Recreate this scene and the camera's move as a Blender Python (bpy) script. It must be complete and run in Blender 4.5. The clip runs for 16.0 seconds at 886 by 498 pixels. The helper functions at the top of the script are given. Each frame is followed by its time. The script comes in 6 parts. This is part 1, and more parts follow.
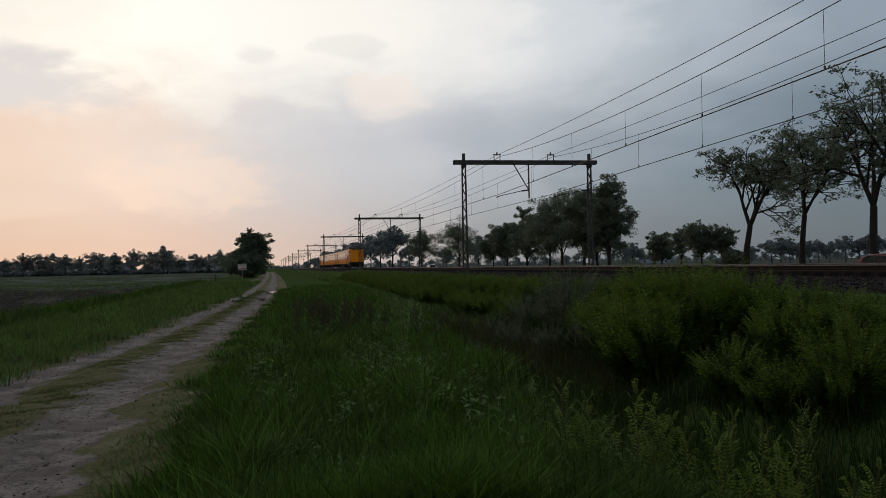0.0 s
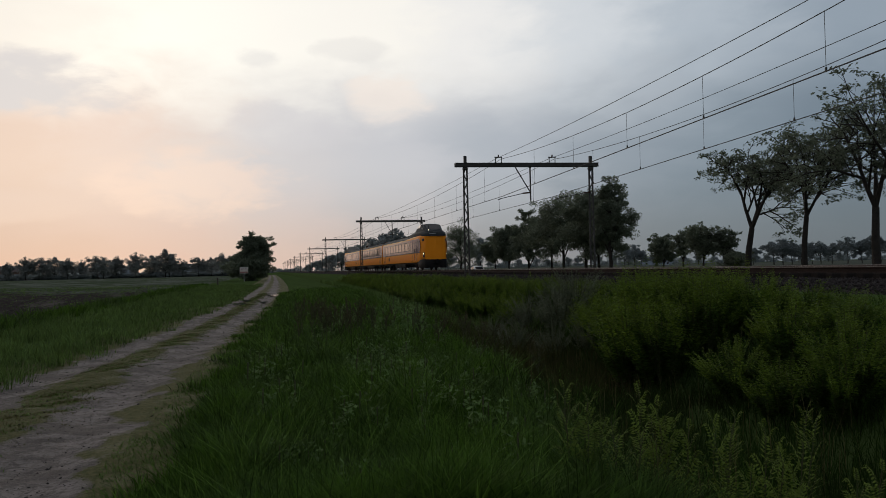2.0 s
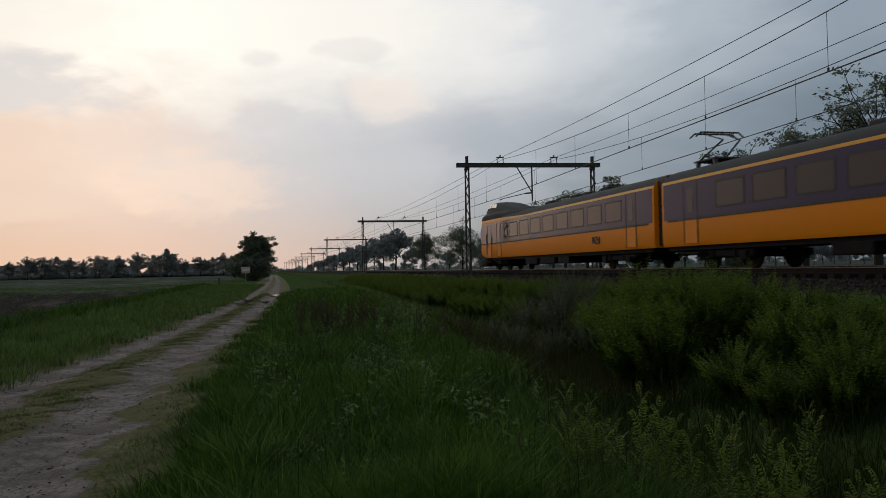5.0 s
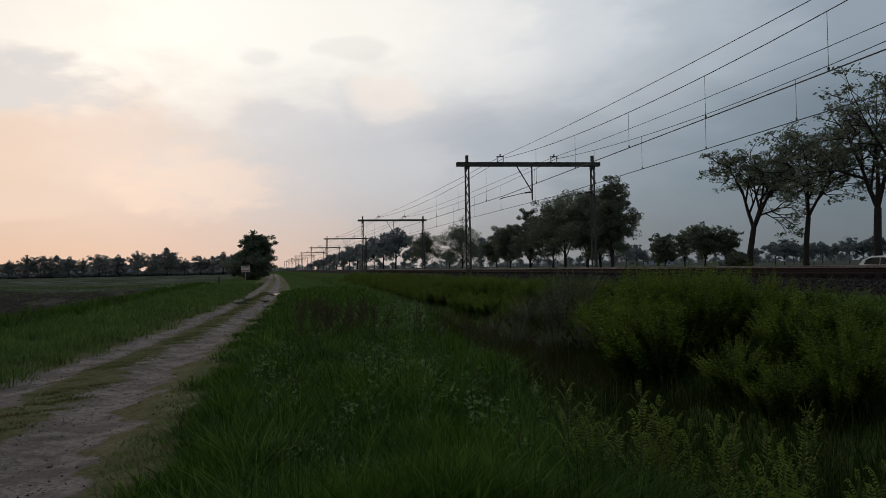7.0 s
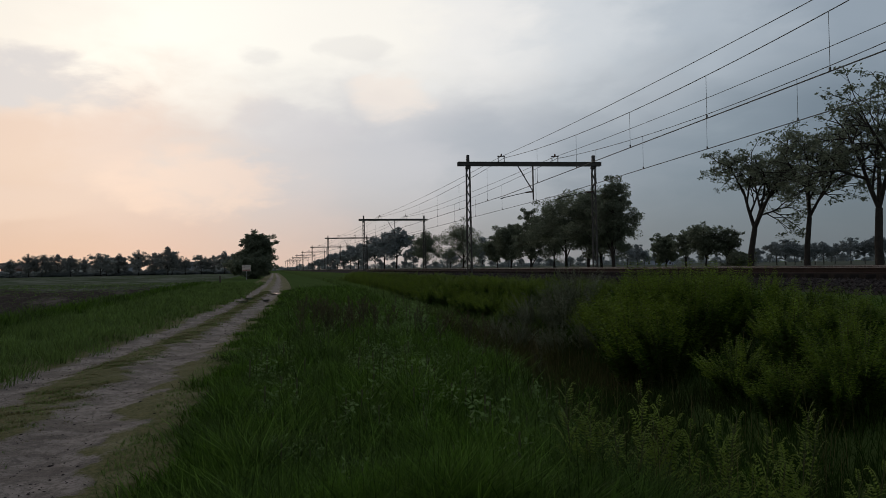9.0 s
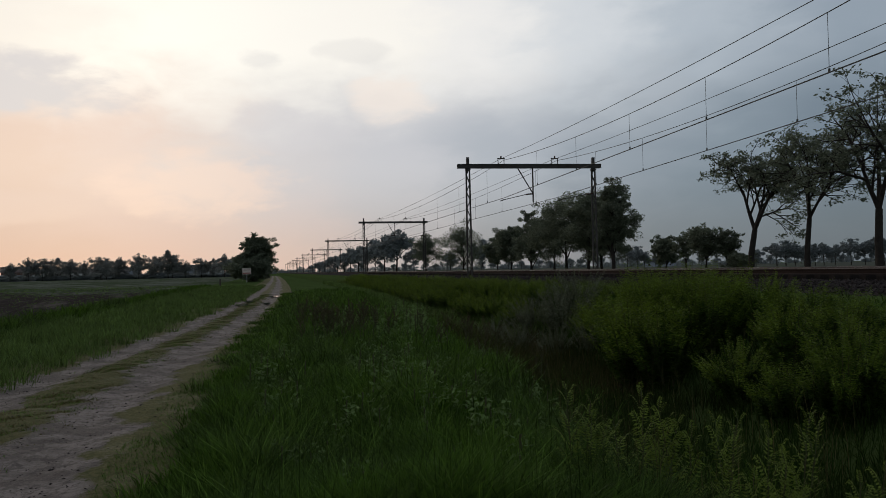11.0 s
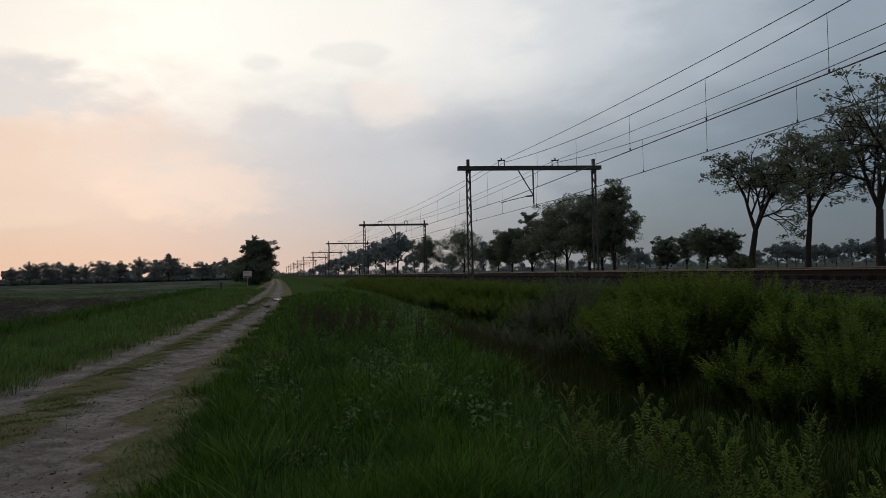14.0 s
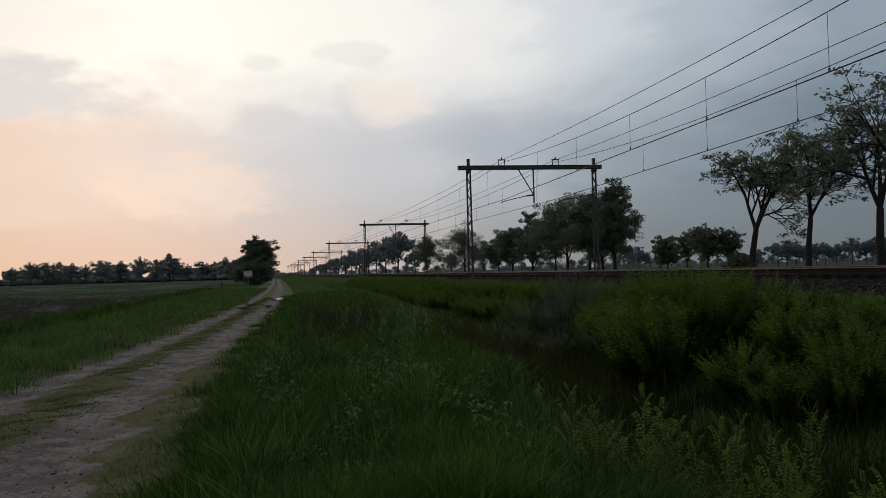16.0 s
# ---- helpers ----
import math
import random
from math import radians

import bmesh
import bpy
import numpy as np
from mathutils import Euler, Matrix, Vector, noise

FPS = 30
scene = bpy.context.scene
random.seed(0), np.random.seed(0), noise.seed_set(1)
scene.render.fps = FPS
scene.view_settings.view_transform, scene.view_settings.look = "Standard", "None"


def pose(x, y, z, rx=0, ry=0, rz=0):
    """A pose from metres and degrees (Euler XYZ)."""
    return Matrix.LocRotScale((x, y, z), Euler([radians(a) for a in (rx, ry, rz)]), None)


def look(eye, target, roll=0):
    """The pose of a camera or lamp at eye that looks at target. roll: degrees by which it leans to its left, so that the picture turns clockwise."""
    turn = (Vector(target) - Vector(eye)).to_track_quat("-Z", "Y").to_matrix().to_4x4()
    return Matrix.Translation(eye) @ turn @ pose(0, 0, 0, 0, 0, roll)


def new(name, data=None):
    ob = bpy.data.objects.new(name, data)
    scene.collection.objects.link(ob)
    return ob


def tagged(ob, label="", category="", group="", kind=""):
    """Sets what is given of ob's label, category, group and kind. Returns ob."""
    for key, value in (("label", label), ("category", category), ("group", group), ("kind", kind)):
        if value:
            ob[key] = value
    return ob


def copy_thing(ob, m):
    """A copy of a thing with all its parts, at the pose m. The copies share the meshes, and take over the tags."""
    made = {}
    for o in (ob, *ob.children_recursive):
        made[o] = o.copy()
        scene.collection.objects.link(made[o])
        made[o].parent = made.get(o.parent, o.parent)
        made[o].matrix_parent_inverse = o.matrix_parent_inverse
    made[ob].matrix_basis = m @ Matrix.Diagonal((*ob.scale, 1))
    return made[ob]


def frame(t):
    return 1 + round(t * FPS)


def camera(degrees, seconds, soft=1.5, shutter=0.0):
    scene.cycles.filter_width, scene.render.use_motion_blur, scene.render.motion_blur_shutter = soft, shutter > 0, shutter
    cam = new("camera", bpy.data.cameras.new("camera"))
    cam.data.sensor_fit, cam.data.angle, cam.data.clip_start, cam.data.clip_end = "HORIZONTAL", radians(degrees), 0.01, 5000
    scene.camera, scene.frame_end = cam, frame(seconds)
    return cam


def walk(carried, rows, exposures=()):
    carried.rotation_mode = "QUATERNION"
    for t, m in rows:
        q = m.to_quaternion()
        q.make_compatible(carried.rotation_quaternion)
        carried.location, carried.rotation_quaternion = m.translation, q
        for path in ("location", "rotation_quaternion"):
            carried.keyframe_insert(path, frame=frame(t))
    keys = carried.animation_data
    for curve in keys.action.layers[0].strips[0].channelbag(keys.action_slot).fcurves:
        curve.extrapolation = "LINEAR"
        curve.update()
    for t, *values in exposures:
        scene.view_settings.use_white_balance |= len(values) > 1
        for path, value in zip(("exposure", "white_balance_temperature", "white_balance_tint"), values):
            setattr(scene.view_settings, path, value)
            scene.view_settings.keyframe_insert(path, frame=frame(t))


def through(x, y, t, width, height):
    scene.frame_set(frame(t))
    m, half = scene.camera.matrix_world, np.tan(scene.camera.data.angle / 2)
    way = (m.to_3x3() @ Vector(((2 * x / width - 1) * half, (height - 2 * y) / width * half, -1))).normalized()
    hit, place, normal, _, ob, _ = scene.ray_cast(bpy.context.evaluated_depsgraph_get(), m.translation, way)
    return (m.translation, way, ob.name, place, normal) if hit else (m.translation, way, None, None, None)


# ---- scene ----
EYE = 1.70          # camera height over the dirt track
RAIL = 1.49         # top of the rails
NEAR, FAR = 16.8, 20.8   # centre lines of the two tracks (x)
MAST = 14.05        # line of the near masts
SPAN = 9.35

cam = camera(58.7, 16.0, 0.8, 0.12)
# seconds, degrees right of the track's direction, degrees up, lean
AIM = [
    (0.0, 12.729, 1.184, 1.069),
    (0.5, 12.670, 1.231, 1.162),
    (1.0, 12.646, 1.351, 1.144),
    (1.5, 12.606, 1.359, 1.162),
    (2.0, 12.608, 1.377, 1.229),
    (2.5, 12.526, 1.379, 1.228),
    (3.0, 12.517, 1.455, 1.299),
    (3.5, 12.489, 1.410, 1.157),
    (4.0, 12.502, 1.415, 1.164),
    (6.5, 12.491, 1.334, 1.087),
    (7.0, 12.498, 1.328, 1.066),
    (7.5, 12.474, 1.309, 1.008),
    (8.0, 12.475, 1.302, 0.982),
    (8.5, 12.426, 1.404, 1.211),
    (9.0, 12.431, 1.296, 0.977),
    (11.5, 12.426, 1.523, 1.230),
    (12.0, 12.425, 1.562, 1.282),
    (12.5, 12.422, 1.575, 1.355),
    (13.0, 12.422, 1.575, 1.355),
    (13.5, 12.375, 1.576, 1.365),
    (14.0, 12.380, 1.632, 1.421),
    (14.5, 12.368, 1.515, 1.359),
    (15.0, 12.416, 1.484, 1.451),
    (15.5, 12.360, 1.507, 1.404),
    (16.0, 12.350, 1.596, 1.510),
]


def aim(yaw, pitch, lean):
    return pose(0, 0, EYE) @ pose(0, 0, 0, 0, 0, -yaw) @ pose(0, 0, 0, 90 + pitch, 0, 0) @ pose(0, 0, 0, 0, 0, -lean)


walk(cam, [(t, aim(a, b, c)) for t, a, b, c in AIM])

# ---------------------------------------------------------------- world and sun
SUN_AZ, SUN_EL = -14.0, 16.0     # behind thin cloud, over the field


def srgb(r, g, b):
    return tuple(((c / 255) / 12.92 if c <= 10 else (((c / 255) + 0.055) / 1.055) ** 2.4) for c in (r, g, b)) + (1.0,)


class Nodes:
    """Small helper to write node trees."""

    def __init__(self, tree):
        self.t = tree
        tree.nodes.clear()

    def n(self, kind):
        return self.t.nodes.new(kind)

    def put(self, socket, v):
        if isinstance(v, bpy.types.NodeSocket):
            self.t.links.new(v, socket)
        elif v is not None:
            socket.default_value = v

    def math(self, op, a, b=None, c=None, clamp=False):
        m = self.n("ShaderNodeMath")
        m.operation, m.use_clamp = op, clamp
        for i, v in enumerate((a, b, c)):
            self.put(m.inputs[i], v)
        return m.outputs[0]

    def ramp(self, fac, stops, mode="LINEAR"):
        r = self.n("ShaderNodeValToRGB")
        r.color_ramp.interpolation = mode
        el = r.color_ramp.elements
        while len(el) > 1:
            el.remove(el[-1])
        el[0].position, el[0].color = stops[0]
        for p, c in stops[1:]:
            el.new(p).color = c
        self.put(r.inputs[0], fac)
        return r.outputs[0]

    def mix(self, fac, a, b, blend="MIX"):
        m = self.n("ShaderNodeMix")
        m.data_type, m.blend_type = "RGBA", blend
        self.put(m.inputs[0], fac)
        self.put(m.inputs[6], a)
        self.put(m.inputs[7], b)
        return m.outputs[2]

    def noise(self, vec, scale, detail=4, rough=0.55, distort=0.0):
        t = self.n("ShaderNodeTexNoise")
        self.put(t.inputs["Vector"], vec)
        t.inputs["Scale"].default_value, t.inputs["Detail"].default_value = scale, detail
        t.inputs["Roughness"].default_value, t.inputs["Distortion"].default_value = rough, distort
        return t.outputs[0]

    def smooth(self, x, a, b):
        m = self.n("ShaderNodeMapRange")
        m.interpolation_type = "SMOOTHSTEP"
        for i, v in enumerate((x, a, b, 0.0, 1.0)):
            self.put(m.inputs[i], v)
        return m.outputs[0]


def build_world():
    world = bpy.data.worlds.new("evening_sky")
    scene.world = world
    world.use_nodes = True
    N = Nodes(world.node_tree)
    co = N.n("ShaderNodeTexCoord").outputs["Generated"]
    s = N.n("ShaderNodeSeparateXYZ")
    N.put(s.inputs[0], co)
    x, y, z = s.outputs
    deg = 180 / math.pi
    az = N.math("MULTIPLY", N.math("ARCTAN2", x, y), deg)
    el = N.math("MULTIPLY", N.math("ARCSINE", z), deg)
    # cloud structure in az / el degrees, flattened
    v = N.n("ShaderNodeCombineXYZ")
    N.put(v.inputs[0], az)
    N.put(v.inputs[1], N.math("MULTIPLY", el, 2.2))
    big = N.noise(v.outputs[0], 0.075, 5, 0.5, 0.3)
    fine = N.noise(v.outputs[0], 0.22, 6, 0.55, 0.2)
    dev = N.math("SUBTRACT", big, 0.5)
    # position across the sky: -180..180 -> 0..1
    azw = N.math("ADD", az, N.math("MULTIPLY", N.math("SUBTRACT", fine, 0.5), 9.0))
    u = N.math("DIVIDE", N.math("ADD", azw, 180.0), 360.0)

    def p(a):
        return (a + 180) / 360

    back = srgb(150, 157, 168)
    low = N.ramp(u, [(0, back), (p(-100), srgb(124, 126, 138)), (p(-45), srgb(180, 158, 156)), (p(-17), srgb(186, 160, 157)), (p(-7), srgb(194, 168, 166)),
                     (p(1), srgb(192, 174, 173)), (p(9), srgb(166, 163, 168)), (p(17), srgb(136, 141, 149)), (p(29), srgb(108, 119, 129)), (p(42), srgb(98, 110, 120)), (p(100), srgb(94, 106, 118)), (1, back)], "EASE")
    mid = N.ramp(u, [(0, back), (p(-100), srgb(130, 134, 146)), (p(-45), srgb(205, 186, 176)), (p(-17), srgb(216, 191, 178)), (p(-10), srgb(220, 199, 190)), (p(-4), srgb(215, 204, 200)),
                     (p(1), srgb(200, 198, 202)), (p(9), srgb(195, 196, 202)), (p(17), srgb(172, 178, 187)), (p(25), srgb(141, 151, 162)), (p(33), srgb(124, 137, 149)), (p(42), srgb(108, 122, 135)), (p(100), srgb(98, 112, 126)), (1, back)], "EASE")
    high = N.ramp(u, [(0, back), (p(-100), srgb(138, 144, 156)), (p(-50), srgb(205, 200, 196)), (p(-17), srgb(236, 231, 223)), (p(-5), srgb(253, 250, 241)), (p(9), srgb(251, 247, 239)),
                      (p(15), srgb(240, 238, 235)), (p(23), srgb(212, 216, 220)), (p(31), srgb(178, 187, 196)), (p(40), srgb(146, 158, 170)), (p(100), srgb(110, 124, 138)), (1, back)], "EASE")
    top = N.ramp(u, [(0, back), (p(-90), srgb(110, 116, 128)), (p(-10), srgb(176, 178, 182)), (p(60), srgb(100, 110, 124)), (1, back)], "EASE")
    e = N.math("ADD", el, N.math("MULTIPLY", dev, 7.0))
    e = N.math("ADD", e, N.math("MULTIPLY", N.math("SUBTRACT", fine, 0.5), 4.5))
    c = N.mix(N.smooth(el, 0.5, 8.0), low, mid)
    c = N.mix(N.smooth(e, 8.2, 16.0), c, high)
    c = N.mix(N.smooth(el, 22.0, 60.0), c, top)

    # loose grey banks floating before the bright layer
    def bank(a0, e0, aw, ew, amount, colour):
        nonlocal c
        da = N.math("DIVIDE", N.math("SUBTRACT", az, a0), aw)
        de = N.math("DIVIDE", N.math("SUBTRACT", el, e0), ew)
        r2 = N.math("ADD", N.math("MULTIPLY", da, da), N.math("MULTIPLY", de, de))
        r2 = N.math("ADD", r2, N.math("MULTIPLY", N.math("SUBTRACT", fine, 0.5), 3.2))
        f = N.math("MULTIPLY", N.math("SUBTRACT", 1.0, N.smooth(r2, 0.1, 1.15)), amount)
        c = N.mix(f, c, colour)

    bank(-17.5, 12.4, 9.5, 2.5, 0.95, srgb(200, 199, 203))
    bank(-0.5, 14.9, 1.9, 0.8, 0.55, srgb(222, 220, 218))
    bank(6.0, 15.6, 3.0, 0.9, 0.5, srgb(228, 225, 221))
    bank(-16.5, 4.5, 8.0, 1.2, 0.55, srgb(212, 190, 182))
    bank(-5.0, 6.2, 7.0, 2.6, 0.5, srgb(240, 212, 196))
    bank(1.5, 10.2, 5.0, 1.8, 0.5, srgb(204, 203, 208))
    bank(9.0, 12.2, 3.4, 2.0, 0.65, srgb(246, 233, 222))
    sky = N.n("ShaderNodeTexSky")
    sky.sky_type, sky.sun_disc = "NISHITA", False
    sky.sun_elevation, sky.sun_rotation = radians(SUN_EL), radians(SUN_AZ)
    clear = N.mix(1.0, sky.outputs[0], (0.1, 0.1, 0.1, 1), "MULTIPLY")
    # a little clear sky shows through the thin cloud
    c = N.mix(0.06, c, clear)
    # the land's own haze below the horizon
    c = N.mix(N.smooth(el, -3.0, 0.0), srgb(52, 58, 52), c)
    bg = N.n("ShaderNodeBackground")
    N.put(bg.inputs[0], c)
    bg.inputs[1].default_value = 1.0
    out = N.n("ShaderNodeOutputWorld")
    N.put(out.inputs[0], bg.outputs[0])


build_world()
sun_data = bpy.data.lights.new("sun", "SUN")
sun_data.energy, sun_data.angle, sun_data.color = 0.15, radians(25), (1.0, 0.86, 0.72)
sun = new("sun", sun_data)
sun.matrix_basis = look((100 * math.sin(radians(SUN_AZ)), 100 * math.cos(radians(SUN_AZ)), 100 * math.tan(radians(SUN_EL))), (0, 0, 0))
scene.view_settings.exposure = 0.0


# ---------------------------------------------------------------- materials
def mat(name, colour, rough=0.7, metal=0.0, vary=0.25, scale=3.0, fine=40.0, bump=0.0, second=None, spec=0.5, objvary=0.0, space="Object", island=0.0, through=0.0):
    """A surface with two scales of variation and a fine relief."""
    m = bpy.data.materials.new(name)
    m.use_nodes = True
    N = Nodes(m.node_tree)
    co = N.n("ShaderNodeTexCoord").outputs["Object"] if space == "Object" else N.n("ShaderNodeNewGeometry").outputs["Position"]
    a = N.noise(co, scale, 5, 0.6)
    b = N.noise(co, fine, 3, 0.6)
    base = (*colour, 1.0)
    other = (*(second or tuple(c * 0.55 for c in colour)), 1.0)
    f = N.math("MULTIPLY", N.smooth(a, 0.38, 0.68), min(1.0, vary * 2))
    c = N.mix(f, base, other)
    g = N.math("ADD", N.math("MULTIPLY", N.math("SUBTRACT", b, 0.5), vary * 1.6), 1.0)
    if objvary:
        o = N.n("ShaderNodeObjectInfo").outputs["Random"]
        g = N.math("MULTIPLY", g, N.math("ADD", N.math("MULTIPLY", N.math("SUBTRACT", o, 0.5), objvary), 1.0))
    if island:
        o = N.n("ShaderNodeNewGeometry").outputs["Random Per Island"]
        g = N.math("MULTIPLY", g, N.math("ADD", N.math("MULTIPLY", N.math("SUBTRACT", o, 0.5), island), 1.0))
    h = N.n("ShaderNodeHueSaturation")
    N.put(h.inputs["Value"], g)
    N.put(h.inputs["Color"], c)
    p = N.n("ShaderNodeBsdfPrincipled")
    N.put(p.inputs["Base Color"], h.outputs[0])
    p.inputs["Metallic"].default_value = metal
    p.inputs["Specular IOR Level"].default_value = spec
    N.put(p.inputs["Roughness"], N.math("ADD", N.math("MULTIPLY", N.math("SUBTRACT", b, 0.5), 0.25), rough, None, True))
    if bump:
        bp = N.n("ShaderNodeBump")
        bp.inputs["Strength"].default_value = bump
        bp.inputs["Distance"].default_value = 0.02
        N.put(bp.inputs["Height"], N.math("ADD", b, a))
        N.put(p.inputs["Normal"], bp.outputs[0])
    out = N.n("ShaderNodeOutputMaterial")
    if through:
        tr = N.n("ShaderNodeBsdfTranslucent")
        N.put(tr.inputs[0], h.outputs[0])
        ms = N.n("ShaderNodeMixShader")
        ms.inputs[0].default_value = through
        N.put(ms.inputs[1], p.outputs[0])
        N.put(ms.inputs[2], tr.outputs[0])
        N.put(out.inputs[0], ms.outputs[0])
    else:
        N.put(out.inputs[0], p.outputs[0])
    return m


def glow(name, colour, strength):
    m = bpy.data.materials.new(name)
    m.use_nodes = True
    N = Nodes(m.node_tree)
    e = N.n("ShaderNodeEmission")
    e.inputs[0].default_value, e.inputs[1].default_value = (*colour, 1), strength
    N.put(N.n("ShaderNodeOutputMaterial").inputs[0], e.outputs[0])
    return m


